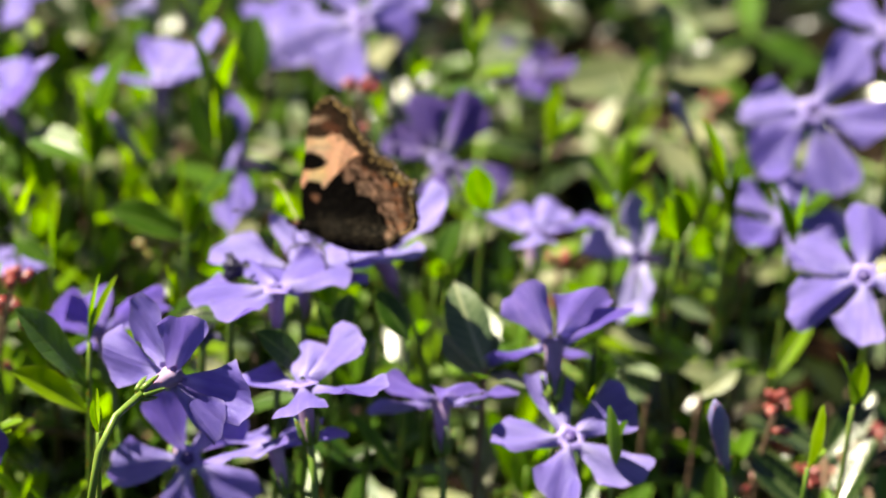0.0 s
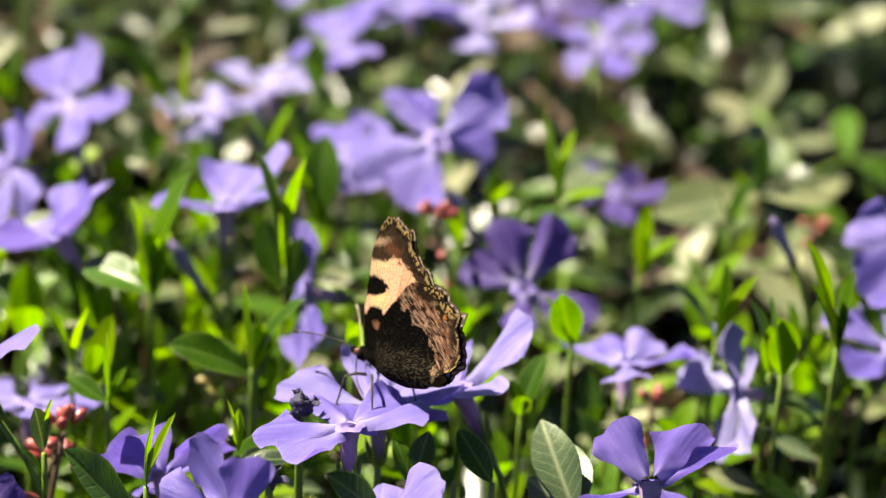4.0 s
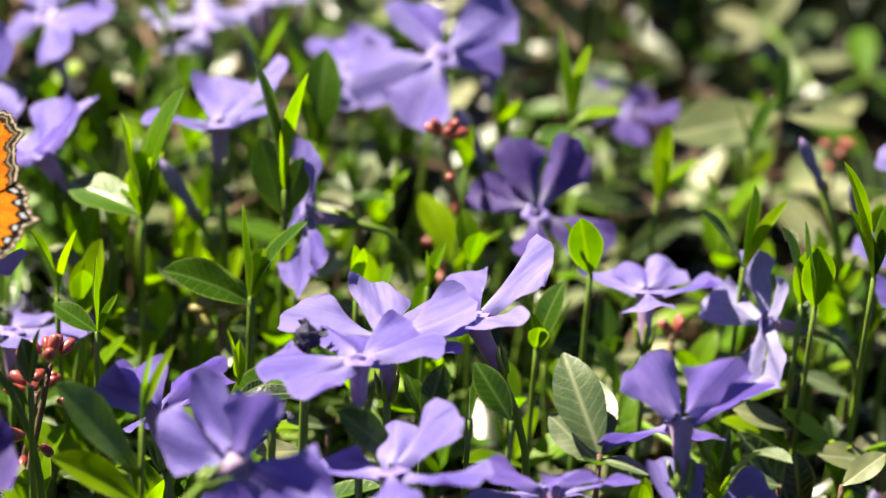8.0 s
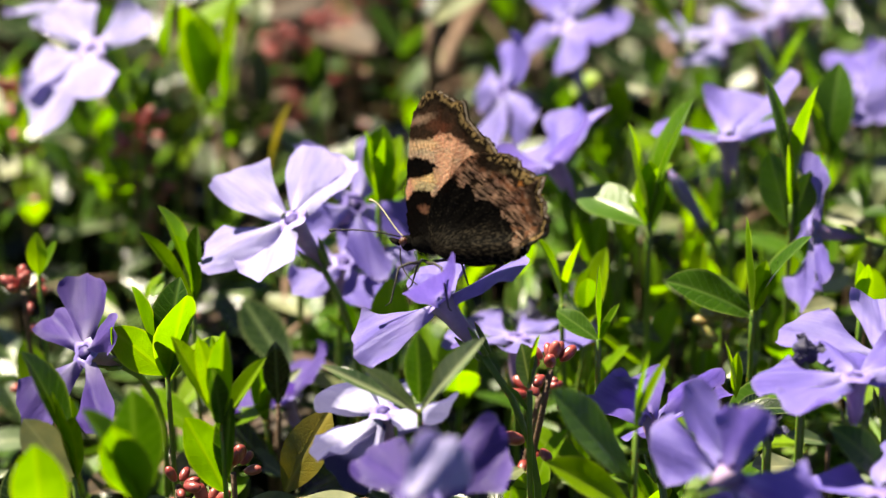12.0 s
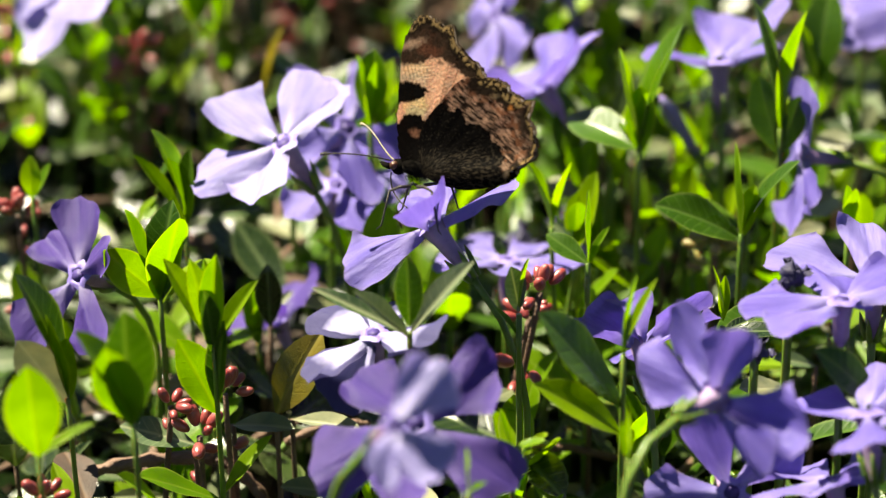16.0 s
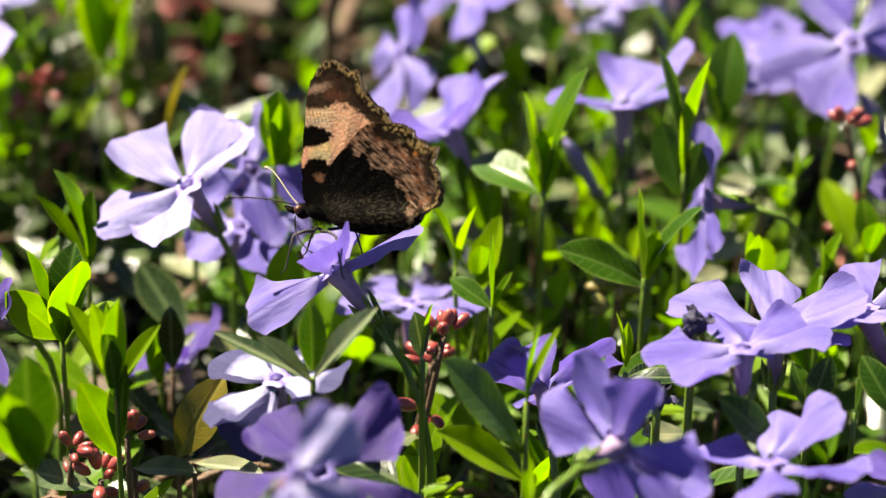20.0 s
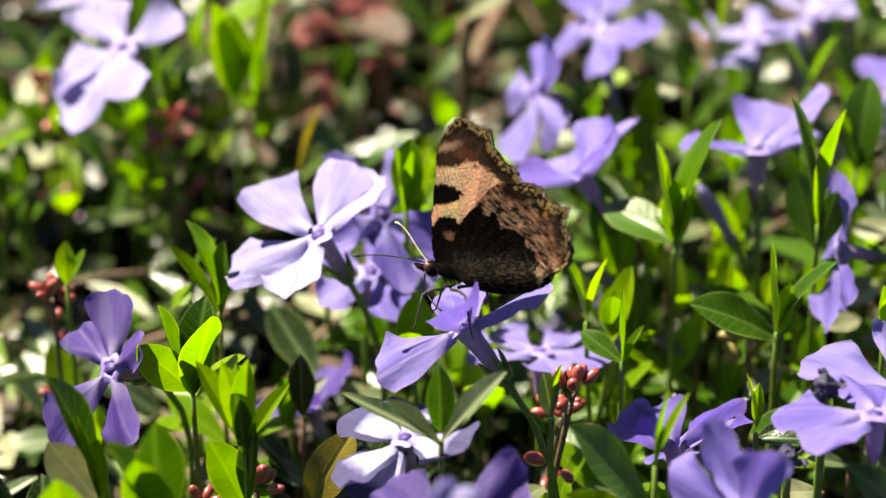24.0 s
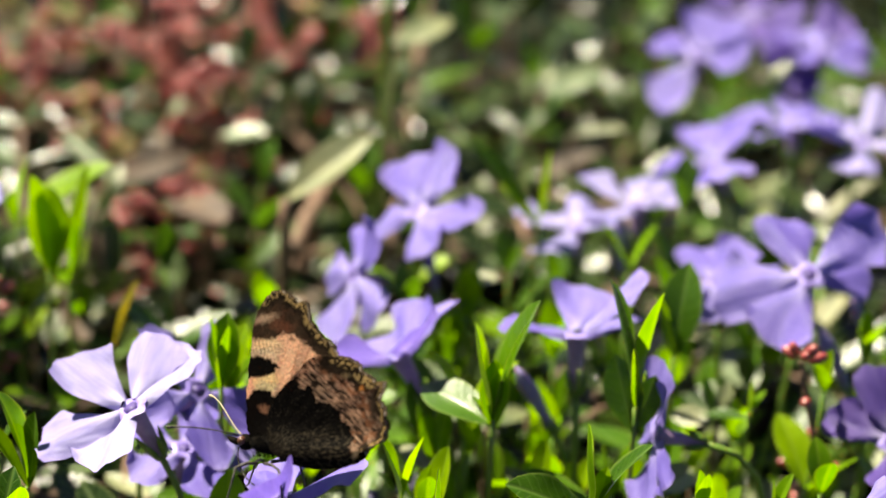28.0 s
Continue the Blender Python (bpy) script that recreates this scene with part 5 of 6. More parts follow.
shoot((0.0013, 0.0776, 0.055), [(0.0, 0.6, 0.0, 20.8, 3, "pale")], "pale")
shoot((0.0541, -0.0195, 0.06), [(0.0, -3.0, 0.0, 13.0, 0), (0.0, 1.0, 3.0, 17.1, 2, "green")], "young")
shoot((-0.0611, -0.061, 0.06), [(0.0, 2.8, 0.0, 9.9, 2, "green"), (0.0, -3.8, -2.0, -3.2, 2), (0.0, -1.4, -4.0, -0.9, 4)], "young")
shoot((-0.0819, -0.0617, 0.06), [(0.0, 0.0, 0.0, 7.7, 2), (0.0, 3.8, 2.0, 5.4, 1)], "young")
shoot((-0.0733, -0.0528, 0.012), [(0.0, 6.6, -3.0, 6.5, 4, "yellow", (0, -0.6, 1)), (0.0, -5.1, 2.0, 1.8, 2, "yellow", (0, -0.5, 1))], "yellow")
shoot((-0.0428, -0.074, 0.02), [(0.0, 11.7, -2.0, 6.3, 4, "pale", (0, -0.6, 1)), (0.0, -7.3, -4.0, 5.8, 4, "old", (0, -0.5, 1))], "pale")
shoot((-0.0664, -0.0724, 0.018), [(0.0, 6.8, -2.0, 4.6, 4, "pale", (0, -0.6, 1)), (0.0, -4.9, -4.0, 6.4, 2, "old", (0, -0.5, 1))], "pale")
shoot((0.1404, -0.0938, 0.03), [(0.0, 6.0, 0.0, 8.3, 4, "pale", (0.2, -0.7, 1)), (0.0, -4.4, 2.0, 2.6, 4, "old", (0, -0.5, 1))], "pale")
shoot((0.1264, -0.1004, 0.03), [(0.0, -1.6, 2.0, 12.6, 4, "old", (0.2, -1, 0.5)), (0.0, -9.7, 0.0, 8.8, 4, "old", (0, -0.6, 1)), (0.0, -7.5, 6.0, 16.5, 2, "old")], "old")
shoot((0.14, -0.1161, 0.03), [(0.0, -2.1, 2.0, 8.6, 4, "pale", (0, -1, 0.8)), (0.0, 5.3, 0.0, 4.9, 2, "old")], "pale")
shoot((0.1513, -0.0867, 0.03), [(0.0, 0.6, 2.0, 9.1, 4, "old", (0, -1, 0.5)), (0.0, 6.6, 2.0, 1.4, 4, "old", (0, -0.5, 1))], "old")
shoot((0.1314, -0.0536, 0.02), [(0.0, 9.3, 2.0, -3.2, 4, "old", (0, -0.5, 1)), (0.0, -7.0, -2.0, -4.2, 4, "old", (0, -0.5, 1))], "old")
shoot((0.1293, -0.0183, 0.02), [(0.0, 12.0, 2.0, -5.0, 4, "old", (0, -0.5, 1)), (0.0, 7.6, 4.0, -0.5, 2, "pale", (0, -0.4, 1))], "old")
shoot((0.016, -0.0039, 0.03), [(0.0, 8.4, 2.0, 4.4, 4, "pale", (0, -0.6, 1)), (0.0, -8.4, 2.0, 0.2, 4, "old", (0, -0.5, 1))], "pale")
shoot((0.0292, -0.0022, 0.03), [(0.0, -7.2, 2.0, 4.4, 4, "old", (0, -0.6, 1)), (0.0, 6.0, 4.0, 3.2, 4, "pale", (0, -0.5, 1)), (0.0, 2.4, -4.0, -4.6, 2, "old", (0, -0.5, 1))], "pale")
shoot((0.0152, 0.027, 0.03), [(0.0, 9.1, -2.0, -4.1, 4, "pale", (0, -0.5, 1)), (0.0, -6.8, 3.0, 0.9, 4, "green", (0, -0.5, 1))], "pale")
shoot((0.035, 0.0087, 0.025), [(0.0, -11.1, 2.0, 0.1, 4, "pale", (0, -0.5, 1)), (0.0, 4.4, 4.0, 4.1, 2, "pale", (0, -0.5, 1))], "pale")
shoot((0.0713, -0.1212, 0.066), [(0.0, -5.1, 4.0, 8.0, 2, "green", (0, -1, 0.5))], "green")
shoot((0.1388, -0.0858, 0.03), [(0.0, 5.8, 4.0, 4.4, 4, "pale", (0, -0.8, 0.8)), (0.0, -4.8, 4.0, 3.2, 4, "old", (0, -0.8, 0.8)), (0.0, -1.0, 8.0, 7.6, 2, "old", (0, -0.8, 0.8))], "old")
shoot((0.1213, -0.088, 0.03), [(0.0, 5.7, 4.0, 4.3, 4, "pale", (0, -0.8, 0.8)), (0.0, -2.9, 6.0, 2.0, 4, "old", (0, -0.8, 0.8))], "pale")
shoot((0.0623, -0.0241, 0.05), [(0.0, 2.1, 4.0, 6.0, 4, "pale", (0, -0.7, 0.8)), (0.0, -8.2, 4.0, -1.2, 4, "pale", (0, -0.7, 0.8)), (0.0, -4.1, 2.0, 8.4, 1, "green")], "pale")
shoot((0.0433, 0.0109, 0.035), [(0.0, 8.8, 4.0, 1.4, 4, "pale", (0, -0.7, 0.8)), (0.0, -4.4, 4.0, 4.0, 4, "old", (0, -0.7, 0.8))], "pale")
shoot((0.0212, 0.0957, 0.03), [(0.0, 12.5, 4.0, 2.0, 4, "pale", (0, -0.7, 0.8)), (0.0, -8.7, 4.0, 2.0, 4, "pale", (0, -0.7, 0.8)), (0.0, 1.2, 6.0, 8.0, 2, "pale", (0, -0.7, 0.8))], "pale")
shoot((0.0423, 0.174, 0.03), [(0.0, 12.5, 4.0, 0.8, 4, "pale", (0, -0.7, 0.8)), (0.0, -12.5, 4.0, -4.0, 2, "pale", (0, -0.7, 0.8))], "pale")
shoot((-0.0608, 0.0045, 0.06), [(0.0, -5.3, 2.0, 18.5, 1), (0.0, 0.0, 1.0, 17.3, 4, "young", (0, -1, 0.5)), (0.0, 4.4, 2.0, 11.8, 1)], "young")
shoot((0.0115, -0.0427, 0.05), [(0.0, -2.0, 2.0, 9.8, 4), (0.0, 3.0, 3.0, 10.4, 1), (0.0, -6.0, 4.0, 2.2, 4, "pale", (0, -0.6, 0.9))], "young")
shoot((0.0296, -0.0438, 0.045), [(0.0, -5.5, 3.0, 4.0, 4, "pale", (0, -0.6, 0.9)), (0.0, 2.0, 2.0, 10.5, 1), (0.0, 5.0, 3.0, 4.0, 2)], "young")
shoot((0.0512, -0.0356, 0.045), [(0.0, -3.0, 2.0, 10.0, 4), (0.0, 2.0, 2.0, 10.6, 1), (0.0, 6.1, 4.0, 1.1, 4, "pale", (0, -0.6, 0.9))], "young")
shoot((0.0597, -0.0528, 0.045), [(0.0, -1.0, 2.0, 10.3, 1), (0.0, 3.9, 2.0, 8.0, 4), (0.0, -5.9, 3.0, 0.5, 4, "pale", (0, -0.6, 0.9))], "young")
shoot((0.0475, -0.047, 0.045), [(0.0, -2.0, 2.0, 10.3, 4), (0.0, 2.5, 2.0, 9.2, 1), (0.0, 6.9, 4.0, -0.1, 4, "pale", (0, -0.6, 0.9))], "young")
shoot((-0.0507, -0.1078, 0.0420), [(0.0, -11.6, -0.0, 4.0, 4, "dull", (0.1, -0.3, 1))], "pale")
shoot((-0.0451, -0.1025, 0.0420), [(0.0, 9.9, -5.2, 4.0, 0, "pale", (0.1, -0.3, 1))], "pale")
shoot((-0.0358, -0.1009, 0.0420), [(0.0, 11.4, -7.7, 4.0, 3, "pale", (0.1, -0.3, 1))], "pale")
shoot((-0.0403, -0.0776, 0.0300), [(0.0, -7.3, 3.1, 4.0, 4, "dull", (0.1, -0.3, 1))], "pale")
shoot((-0.0577, -0.0948, 0.0220), [(0.0, -8.5, -5.0, 4.0, 3, "pale", (0.1, -0.3, 1))], "pale")
shoot((-0.0278, -0.1046, 0.0300), [(0.0, -9.5, -2.5, 4.0, 0, "pale", (0.1, -0.3, 1))], "pale")
shoot((0.0437, -0.0960, 0.0450), [(0.0, -8.1, -5.2, 4.0, 4, "pale", (0.1, -0.3, 1))], "pale")
shoot((-0.0007, -0.0893, 0.0400), [(0.0, -3.2, -8.3, 4.0, 4, "pale", (0.1, -0.3, 1))], "pale")
shoot((0.0122, -0.0840, 0.0350), [(0.0, -6.2, -7.1, 4.0, 4, "dull", (0.1, -0.3, 1))], "pale")
shoot((0.0013, -0.1005, 0.0300), [(0.0, -7.1, -8.7, 4.0, 0, "dull", (0.1, -0.3, 1))], "pale")
shoot((0.0248, -0.0787, 0.0300), [(0.0, -4.3, -17.0, 4.0, 4, "dull", (0.1, -0.3, 1))], "pale")
shoot((-0.0163, -0.0344, 0.0350), [(0.0, 8.6, -15.5, 4.0, 4, "dull", (0.1, -0.3, 1))], "pale")
shoot((-0.0298, -0.0751, 0.0350), [(0.0, -6.5, -1.1, 4.0, 4, "dull", (0.1, -0.3, 1))], "pale")
shoot((0.0495, -0.0820, 0.0400), [(0.0, -7.0, -2.9, 4.0, 0, "dull", (0.1, -0.3, 1))], "pale")
shoot((-0.0655, -0.0869, 0.0200), [(0.0, -11.0, -1.2, 4.0, 0, "dull", (0.1, -0.3, 1))], "pale")
shoot((-0.0445, -0.0619, 0.0350), [(0.0, 5.6, 4.9, 4.0, 3, "pale", (0.1, -0.3, 1))], "pale")
shoot((0.1270, -0.0879, 0.0400), [(0.0, -9.9, 1.5, 4.0, 4, "pale", (0.1, -0.3, 1))], "pale")
shoot((0.1397, -0.0783, 0.0400), [(0.0, -8.1, 1.5, 4.0, 4, "dull", (0.1, -0.3, 1))], "pale")
shoot((0.1395, -0.0989, 0.0400), [(0.0, -11.7, -1.8, 4.0, 4, "pale", (0.1, -0.3, 1))], "pale")
shoot((0.1207, -0.1041, 0.0400), [(0.0, -10.4, -1.9, 4.0, 4, "dull", (0.1, -0.3, 1))], "pale")
shoot((0.1501, -0.0523, 0.0350), [(0.0, -10.1, -3.9, 4.0, 4, "dull", (0.1, -0.3, 1))], "pale")
shoot((0.1253, -0.0584, 0.0350), [(0.0, 7.0, -3.1, 4.0, 0, "pale", (0.1, -0.3, 1))], "pale")
shoot((0.1283, -0.1119, 0.0450), [(0.0, 7.7, 3.2, 4.0, 4, "pale", (0.1, -0.3, 1))], "pale")
shoot((0.1186, -0.0941, 0.0400), [(0.0, 4.1, -7.9, 4.0, 0, "dull", (0.1, -0.3, 1))], "pale")
shoot((0.1250, 0.0396, 0.0450), [(0.0, -15.6, -22.7, 4.0, 4, "dull", (0.1, -0.3, 1))], "pale")
shoot((0.0358, 0.1281, 0.0450), [(0.0, 14.3, 6.7, 4.0, 4, "dull", (0.1, -0.3, 1))], "pale")
shoot((0.0151, 0.1109, 0.0450), [(0.0, -4.0, 4.6, 4.0, 4, "dull", (0.1, -0.3, 1))], "pale")
shoot((0.0043, 0.1130, 0.0450), [(0.0, 3.7, -2.4, 4.0, 4, "pale", (0.1, -0.3, 1))], "pale")
shoot((0.0314, 0.1078, 0.0450), [(0.0, 3.6, 0.6, 4.0, 4, "dull", (0.1, -0.3, 1))], "pale")
shoot((-0.0066, 0.1658, 0.0450), [(0.0, -9.5, -1.7, 4.0, 4, "pale", (0.1, -0.3, 1))], "pale")
shoot((0.0303, 0.1729, 0.0450), [(0.0, -8.5, -3.3, 4.0, 4, "dull", (0.1, -0.3, 1))], "pale")
shoot((0.0006, 0.1177, 0.0600), [(0.0, 13.7, 8.0, 4.0, 4, "pale", (0.1, -0.3, 1))], "pale")
shoot((-0.0573, 0.0693, 0.0450), [(0.0, 2.4, 5.6, 4.0, 4, "pale", (0.1, -0.3, 1))], "pale")
shoot((-0.0661, 0.0190, 0.0450), [(0.0, 5.6, -0.1, 4.0, 4, "pale", (0.1, -0.3, 1))], "pale")
shoot((-0.0365, 0.1098, 0.0400), [(0.0, 10.3, -4.7, 4.0, 4, "dull", (0.1, -0.3, 1))], "pale")
shoot((-0.0486, 0.1178, 0.0400), [(0.0, 2.3, 3.7, 4.0, 4, "pale", (0.1, -0.3, 1))], "pale")
shoot((-0.0453, 0.0805, 0.0400), [(0.0, 12.8, -19.0, 4.0, 4, "dry", (0.1, -0.3, 1))], "dry")
shoot((0.0414, 0.1057, 0.0450), [(0.0, 12.1, -3.1, 4.0, 3, "pale", (0.1, -0.3, 1))], "pale")
shoot((0.0158, 0.0251, 0.0500), [(0.0, 7.5, -4.6, 4.0, 4, "pale", (0.1, -0.3, 1))], "pale")
shoot((0.0210, -0.0218, 0.0450), [(0.0, -9.4, 4.7, 4.0, 4, "dull", (0.1, -0.3, 1))], "pale")
shoot((0.0506, 0.1642, 0.0450), [(0.0, -9.8, 0.0, 4.0, 4, "dull", (0.1, -0.3, 1))], "pale")
shoot((0.0002, 0.1000, 0.0833), [(0.0, 4.0, -2.0, 9.0, 3, "pale")], "green", thick=2.0, lower=False, label="tall bare straw-green stalk among low plants")
shoot((0.0158, -0.0092, 0.0450), [(0.0, -10.1, 4.6, 4.0, 4, "dull", (0.1, -0.3, 1))], "pale")
shoot((0.0125, -0.0498, 0.0450), [(0.0, -7.0, -1.0, 4.0, 4, "dull", (0.1, -0.3, 1))], "pale")
shoot((0.0293, -0.0066, 0.0400), [(0.0, -10.0, -8.3, 4.0, 4, "pale", (0.1, -0.3, 1))], "pale")
shoot((0.0396, -0.0556, 0.0500), [(0.0, -13.3, 6.8, 4.0, 3, "green", (0.1, -0.3, 1))], "green")
shoot((0.0260, 0.0055, 0.0400), [(0.0, -9.1, -12.9, 4.0, 4, "dull", (0.1, -0.3, 1))], "pale")
shoot((0.0255, -0.0500, 0.0400), [(0.0, -7.6, -0.9, 4.0, 4, "pale", (0.1, -0.3, 1))], "pale")
shoot((0.0586, -0.0250, 0.0400), [(0.0, -8.5, -12.9, 4.0, 4, "dull", (0.1, -0.3, 1))], "pale")
shoot((0.0327, -0.0636, 0.0400), [(0.0, 6.9, 4.7, 4.0, 4, "dull", (0.1, -0.3, 1))], "pale")
shoot((-0.0027, -0.0160, 0.0450), [(0.0, 7.3, -0.6, 4.0, 4, "green", (0.1, -0.3, 1))], "green")
shoot((0.0647, -0.0059, 0.0400), [(0.0, -6.5, 1.5, 4.0, 4, "dull", (0.1, -0.3, 1))], "pale")
# ---- stonecrop ----
sedum((0.0741, -0.0375, 0.07), 9, 0.0042, (0.012, 0.004), "red", 1, 1)
sedum((0.0038, -0.0913, 0.06), 15, 0.0044, (-0.007, 0.0), "red", 2, 1.9)
sedum((0.0021, -0.0829, 0.05), 9, 0.0042, (-0.006, 0.0), "red", 42, 1.7)
sedum((-0.0539, -0.109, 0.05), 8, 0.0036, (-0.004, 0.002), "red", 3, 1)
sedum((-0.0457, -0.1055, 0.05), 13, 0.0042, (0, 0.002), "red", 4, 1.8)
sedum((-0.0496, -0.11, 0.045), 9, 0.0042, (0, 0.002), "red", 5, 1.8)
sedum((0.1114, -0.0653, 0.045), 7, 0.0036, (0, 0.002), "red", 6, 1)
sedum((0.1602, 0.002, 0.045), 7, 0.0036, (0, 0.002), "red", 7, 1)
sedum((0.1393, -0.123, 0.05), 14, 0.0034, (-0.004, 0.002), "red", 8, 1)
sedum((0.1483, -0.1024, 0.025), 9, 0.0036, (0, 0.002), "red", 9, 1)
sedum((0.1631, -0.1087, 0.03), 16, 0.004, (0, 0.002), "red", 10, 1.8)
sedum((0.1481, -0.1185, 0.03), 14, 0.0034, (0, 0.002), "red", 11, 1)
sedum((0.1585, -0.1124, 0.025), 8, 0.0036, (0, 0.002), "red", 12, 1)
sedum((0.034, -0.0592, 0.05), 12, 0.0042, (0, 0.002), "green", 13, 1.3)
sedum((0.0341, -0.0523, 0.045), 12, 0.0042, (0, 0.002), "green", 14, 1.3)
sedum((-0.0853, -0.0588, 0.055), 14, 0.0036, (0, 0.002), "red", 15, 1.6)
sedum((-0.1008, 0.0245, 0.05), 16, 0.004, (0, 0.002), "red", 16, 1.6)
sedum((-0.0726, 0.0111, 0.05), 16, 0.004, (0, 0.002), "red", 17, 1.8)
sedum((-0.0701, -0.1335, 0.05), 10, 0.0038, (0, 0.002), "red", 18, 1.5)
sedum((-0.0759, 0.0107, 0.045), 14, 0.004, (0, 0.002), "red", 19, 1.6)
sedum((0.0789, -0.022, 0.04), 8, 0.0038, (0, 0.002), "red", 20, 1)
# ---- buds, withered flowers, woody runners ----
flower_bud((0.0321, -0.0322, 0.052), (0.0252, -0.0322, 0.0643), (0.006, 0))
flower_bud((0.0876, -0.0128, 0.05), (0.0811, -0.0108, 0.0627), (0, 0))
flower_bud((0.048, 0.0296, 0.05), (0.0468, 0.0316, 0.0633), (0, 0))
flower_bud((0.1394, -0.0517, 0.066), (0.1341, -0.0517, 0.0761), (0, 0))
flower_bud((0.1465, -0.0564, 0.06), (0.1425, -0.0564, 0.0695), (0, 0))
flower_bud((0.1228, -0.148, 0.055), (0.1184, -0.15, 0.0709), (0, 0))
flower_bud((0.0118, 0.0202, 0.05), (0.0094, 0.0202, 0.06), (0, 0))
flower_bud((0.094, 0.007, 0.05), (0.0897, 0.007, 0.0595), (0, 0))
withered_flower((0.0411, -0.1130, 0.0768), 0.0046, 1)
withered_flower((0.0362, -0.1140, 0.0642), 0.0046, 2)
withered_flower((0.0003, -0.0529, 0.045), 0.007, 3)
withered_flower((0.0088, -0.0358, 0.04), 0.006, 4)
twig((-0.0809, -0.0781, 0.012), (-0.0426, -0.0783, 0.012), 0.006, 0.0016)
twig((-0.0622, -0.0868, 0.02), (-0.0601, -0.0685, 0.02), 0.002, 0.0011)
twig((0.1258, -0.0929, 0.01), (0.1593, -0.0489, 0.01), 0.004, 0.0013)
twig((0.1141, -0.0726, 0.01), (0.1408, -0.0786, 0.01), 0.004, 0.001)
twig((-0.0185, 0.0731, 0.03), (-0.008, 0.1201, 0.03), 0.004, 0.0018)
twig((0.1426, -0.0269, 0.008), (0.1577, -0.0369, 0.008), 0.004, 0.001)
twig((0.0023, 0.0771, 0.03), (0.01, 0.2262, 0.03), 0.004, 0.0012)
twig((-0.0764, -0.1041, 0.0300), (-0.0491, -0.1005, 0.0340), 0.003, 0.0011)
twig((-0.0502, -0.1003, 0.0340), (-0.0400, -0.1024, 0.0260), 0.003, 0.0010)
twig((-0.0376, -0.0961, 0.0340), (-0.0239, -0.0935, 0.0360), 0.002, 0.0007, "thin straw-coloured dead stem over the leaves")
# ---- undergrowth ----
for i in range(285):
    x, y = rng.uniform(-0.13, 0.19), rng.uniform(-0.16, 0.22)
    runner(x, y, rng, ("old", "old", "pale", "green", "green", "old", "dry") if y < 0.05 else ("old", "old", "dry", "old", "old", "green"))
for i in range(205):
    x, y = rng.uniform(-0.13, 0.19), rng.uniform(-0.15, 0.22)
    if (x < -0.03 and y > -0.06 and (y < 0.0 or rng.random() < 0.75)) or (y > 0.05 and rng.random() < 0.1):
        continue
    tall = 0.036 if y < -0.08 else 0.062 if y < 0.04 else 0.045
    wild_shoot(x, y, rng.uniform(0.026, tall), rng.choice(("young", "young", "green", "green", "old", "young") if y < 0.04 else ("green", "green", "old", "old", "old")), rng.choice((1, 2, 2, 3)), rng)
for i in range(42):
    x, y = rng.uniform(-0.03, 0.05) if i < 32 else rng.uniform(0.05, 0.15), rng.uniform(-0.07, 0.03)
    wild_shoot(x, y, rng.uniform(0.035, 0.055), rng.choice(("young", "young", "green")), 2, rng, 0.7)
CLUMPS = [(-0.067, 0.13), (-0.076, 0.175), (-0.043, 0.168), (-0.054, 0.183), (-0.02, 0.177), (-0.044, 0.14), (-0.047, 0.075), (-0.03, 0.2), (-0.065, 0.191), (-0.01, 0.159), (-0.088, 0.162)]
for i in range(77):
    cx, cy = CLUMPS[i % 11]
    x, y = rng.gauss(cx, 0.0045), rng.gauss(cy, 0.006)
    sedum((x, y, rng.uniform(0.022, 0.045)), 14, rng.uniform(0.0036, 0.0048), (rng.uniform(-0.005, 0.005), 0.002), "red" if rng.random() < 0.9 else "green", i + 100, 1.5)
for i in range(18):
    x, y = rng.uniform(-0.11, -0.06), rng.uniform(0.0, 0.075)
    wild_shoot(x, y, rng.uniform(0.03, 0.05), rng.choice(("young", "green", "green")), rng.choice((2, 2, 3)), rng, 0.8)


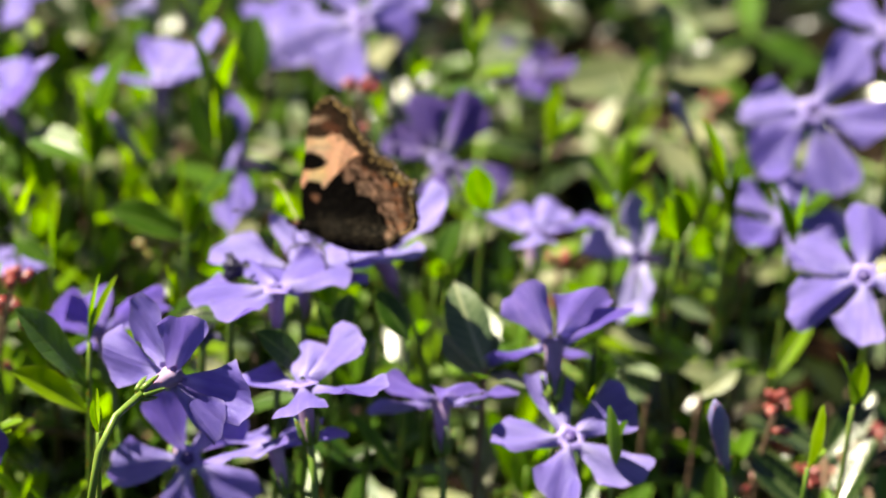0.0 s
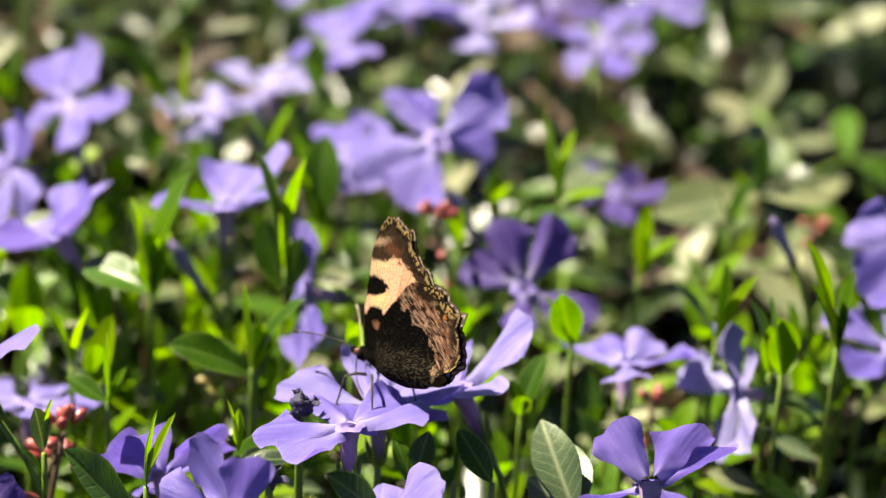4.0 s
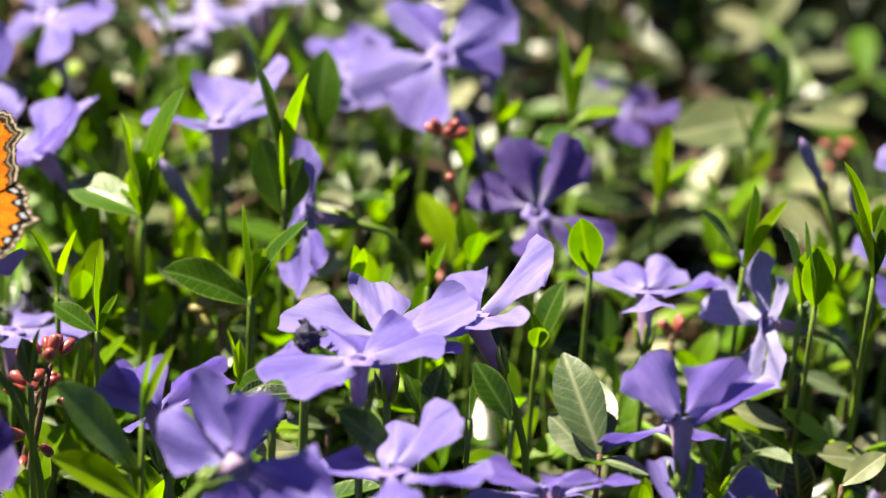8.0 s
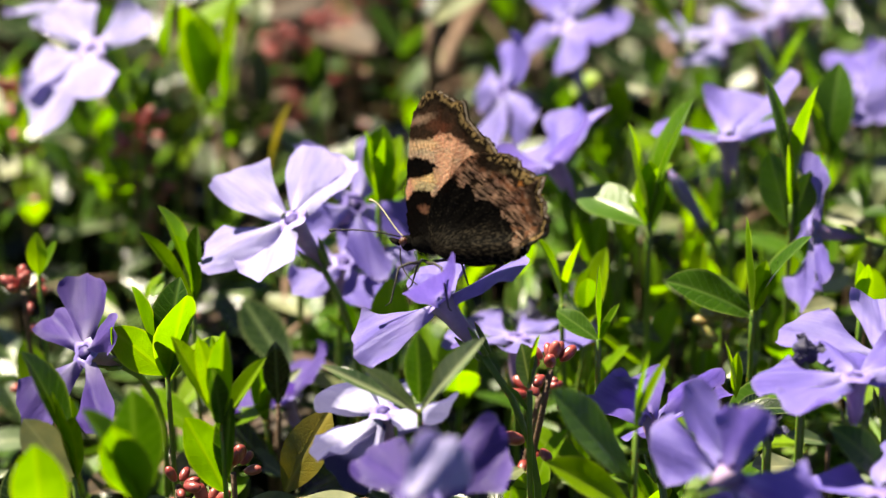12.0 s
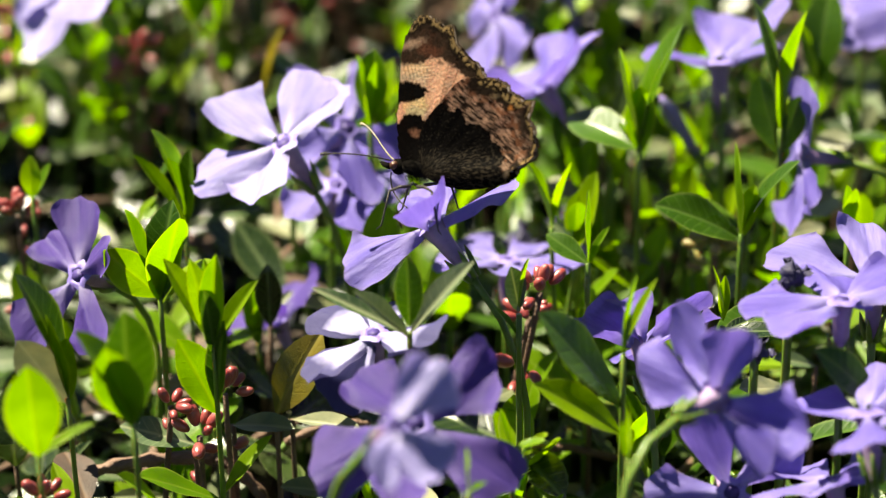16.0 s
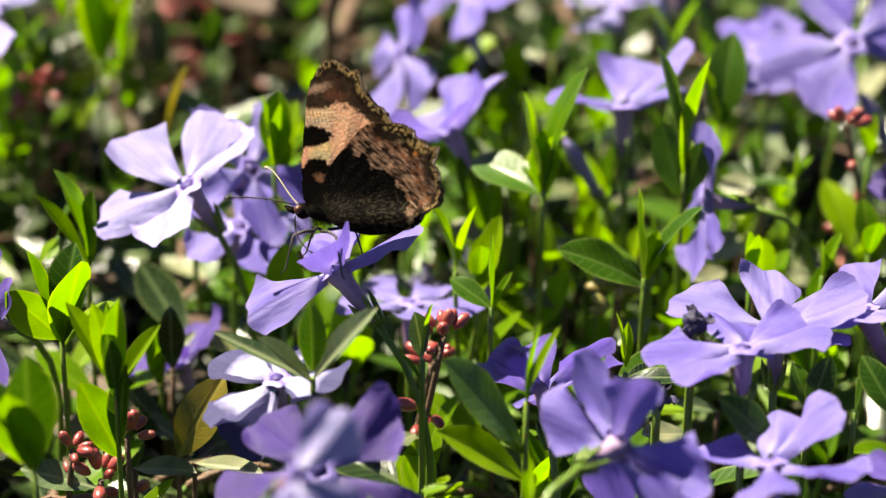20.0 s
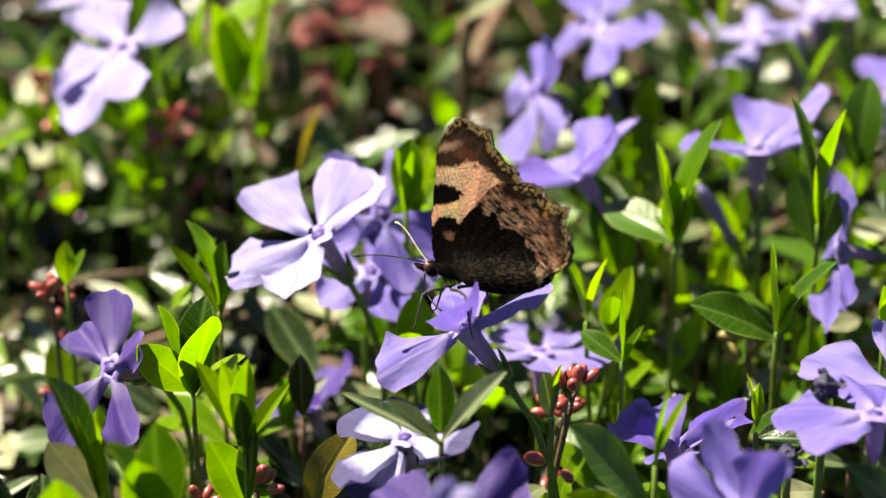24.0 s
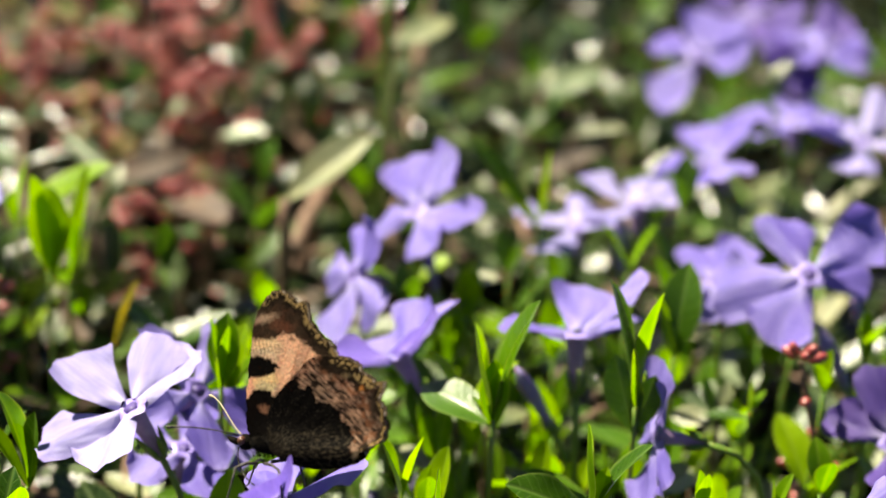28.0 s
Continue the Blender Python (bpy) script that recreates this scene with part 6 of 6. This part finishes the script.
def ground_cover():
    """Small overlapping leaves and litter over the soil, near and far, too many to count."""
    m, nt, bsdf, out = nodes_of("shaded_cover_leaf")
    geo = nt.nodes.new("ShaderNodeNewGeometry")
    # leaf colours taken nearly black to carry the shade under the plants
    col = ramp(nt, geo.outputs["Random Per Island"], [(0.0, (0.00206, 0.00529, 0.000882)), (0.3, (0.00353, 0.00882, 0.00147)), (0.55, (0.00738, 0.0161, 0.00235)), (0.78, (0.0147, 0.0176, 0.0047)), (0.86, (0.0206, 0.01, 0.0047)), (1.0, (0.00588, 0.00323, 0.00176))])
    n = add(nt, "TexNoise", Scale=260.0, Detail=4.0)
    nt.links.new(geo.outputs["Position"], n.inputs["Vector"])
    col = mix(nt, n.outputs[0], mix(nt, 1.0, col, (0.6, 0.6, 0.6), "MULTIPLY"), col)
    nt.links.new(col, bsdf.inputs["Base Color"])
    bsdf.inputs["Roughness"].default_value = 0.22
    bsdf.inputs["Specular IOR Level"].default_value = 0.3
    tr = nt.nodes.new("ShaderNodeBsdfTranslucent")
    nt.links.new(col, tr.inputs[0])
    ms = nt.nodes.new("ShaderNodeMixShader")
    ms.inputs[0].default_value = 0.2
    nt.links.new(bsdf.outputs[0], ms.inputs[1])
    nt.links.new(tr.outputs[0], ms.inputs[2])
    nt.links.new(ms.outputs[0], out.inputs[0])
    verts, faces = [], []
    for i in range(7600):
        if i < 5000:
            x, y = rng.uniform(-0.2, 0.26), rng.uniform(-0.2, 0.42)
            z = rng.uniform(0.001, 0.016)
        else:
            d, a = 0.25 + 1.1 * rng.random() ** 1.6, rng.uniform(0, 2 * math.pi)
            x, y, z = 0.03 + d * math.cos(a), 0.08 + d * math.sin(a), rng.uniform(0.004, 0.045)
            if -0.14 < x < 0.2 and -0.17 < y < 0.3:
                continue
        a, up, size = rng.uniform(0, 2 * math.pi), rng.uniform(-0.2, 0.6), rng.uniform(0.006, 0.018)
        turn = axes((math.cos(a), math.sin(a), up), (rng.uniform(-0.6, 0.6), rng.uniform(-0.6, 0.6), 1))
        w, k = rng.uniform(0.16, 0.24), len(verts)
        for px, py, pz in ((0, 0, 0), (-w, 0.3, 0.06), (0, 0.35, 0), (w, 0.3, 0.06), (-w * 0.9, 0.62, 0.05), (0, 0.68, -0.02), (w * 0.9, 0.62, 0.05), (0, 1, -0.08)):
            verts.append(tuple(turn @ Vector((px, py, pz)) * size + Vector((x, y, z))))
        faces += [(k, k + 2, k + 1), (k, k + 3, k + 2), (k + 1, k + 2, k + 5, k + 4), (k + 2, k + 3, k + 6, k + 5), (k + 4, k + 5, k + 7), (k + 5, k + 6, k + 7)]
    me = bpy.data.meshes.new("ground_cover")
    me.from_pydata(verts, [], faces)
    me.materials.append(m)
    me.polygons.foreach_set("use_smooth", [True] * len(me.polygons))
    return tagged(new("ground_cover", me), "dense low carpet of small green and withered leaves, coloured dark as if in shade", "ground cover", kind="stuff")


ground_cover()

def motions():
    """The butterfly sits on one flower with closed wings, opens them, flies off to the next flower, and rests there."""
    first, second = (0.0574, -0.1072, 0.0803, -17, -12.6, -36.6), (-0.0140, -0.0964, 0.0852, -22.2, -11.3, -19.6)
    turned = (0.0548, -0.1061, 0.0803, -15, -15, -54)
    half, spread = (-0.0123, -0.0965, 0.0877, -2, 6.6, -34.7), (-0.0125, -0.0992, 0.0894, -7.8, 4.4, -33.7)
    rows = [(0.0, pose(*first)), (3.2, pose(*first)), (4.0, pose(*turned)), (4.3, pose(*turned)), (4.4, pose(0.0560, -0.1066, 0.0812, -20, 12, 0)), (4.5, pose(0.0560, -0.1064, 0.0815, -20, 28, 30)),
            (4.8, pose(0.054, -0.104, 0.098, -8, 20, 30)), (5.2, pose(0.046, -0.098, 0.118, -4, 8, 4)), (5.7, pose(0.026, -0.098, 0.124, -8, 4, -20)),
            (6.2, pose(0.007, -0.100, 0.105, -6, 2, -48)), (6.5, pose(0.0018, -0.0967, 0.0905, -6, 2, -64)), (7.0, pose(0.0005, -0.0967, 0.0875, -2, 8, -66)),
            (7.5, pose(-0.012, -0.0967, 0.0905, -8, 13, -44)), (8.0, pose(-0.0183, -0.0967, 0.0915, -12, 9, -41)), (8.5, pose(-0.0112, -0.0974, 0.0862, -3, 1, -44)), (8.6, pose(-0.0114, -0.0974, 0.0864, -3, 1, -44)),
            (9.0, pose(*half)), (10.0, pose(*half)), (10.5, pose(*spread)), (11.2, pose(*spread)), (11.7, pose(*second)), (13.1, pose(*second)), (13.5, pose(-0.0128, -0.0967, 0.0873, -5, 0, -34)), (14.2, pose(*second)), (28.0, pose(*second))]
    walk(BUTTERFLY, rows)
    # how far each wing is opened, in degrees from closed
    beat = [(0.0, 0.4), (4.3, 0.4), (4.4, 24), (4.5, 38), (4.65, 75), (4.8, 15), (4.95, 75), (5.1, 12), (5.25, 75), (5.4, 12), (5.55, 75), (5.7, 12), (5.85, 75), (6.0, 14), (6.15, 75), (6.3, 25), (6.5, 41),
            (6.7, 44), (7.0, 42), (7.5, 57), (8.0, 58), (8.5, 48), (8.8, 34), (9.0, 15.5), (9.5, 14), (9.7, 11), (10.0, 15), (10.2, 30), (10.3, 40), (10.5, 50), (11.2, 50), (11.3, 42), (11.5, 16), (11.7, 5),
            (12.0, 1.5), (13.0, 1.5), (13.2, 3), (13.5, 10), (14.2, 4), (15.0, 0.4), (28.0, 0.4)]
    for wing, side in WINGS:
        walk(wing, [(t, pose(0, 0, 0, side * a, 0, 0)) for t, a in beat])


motions()
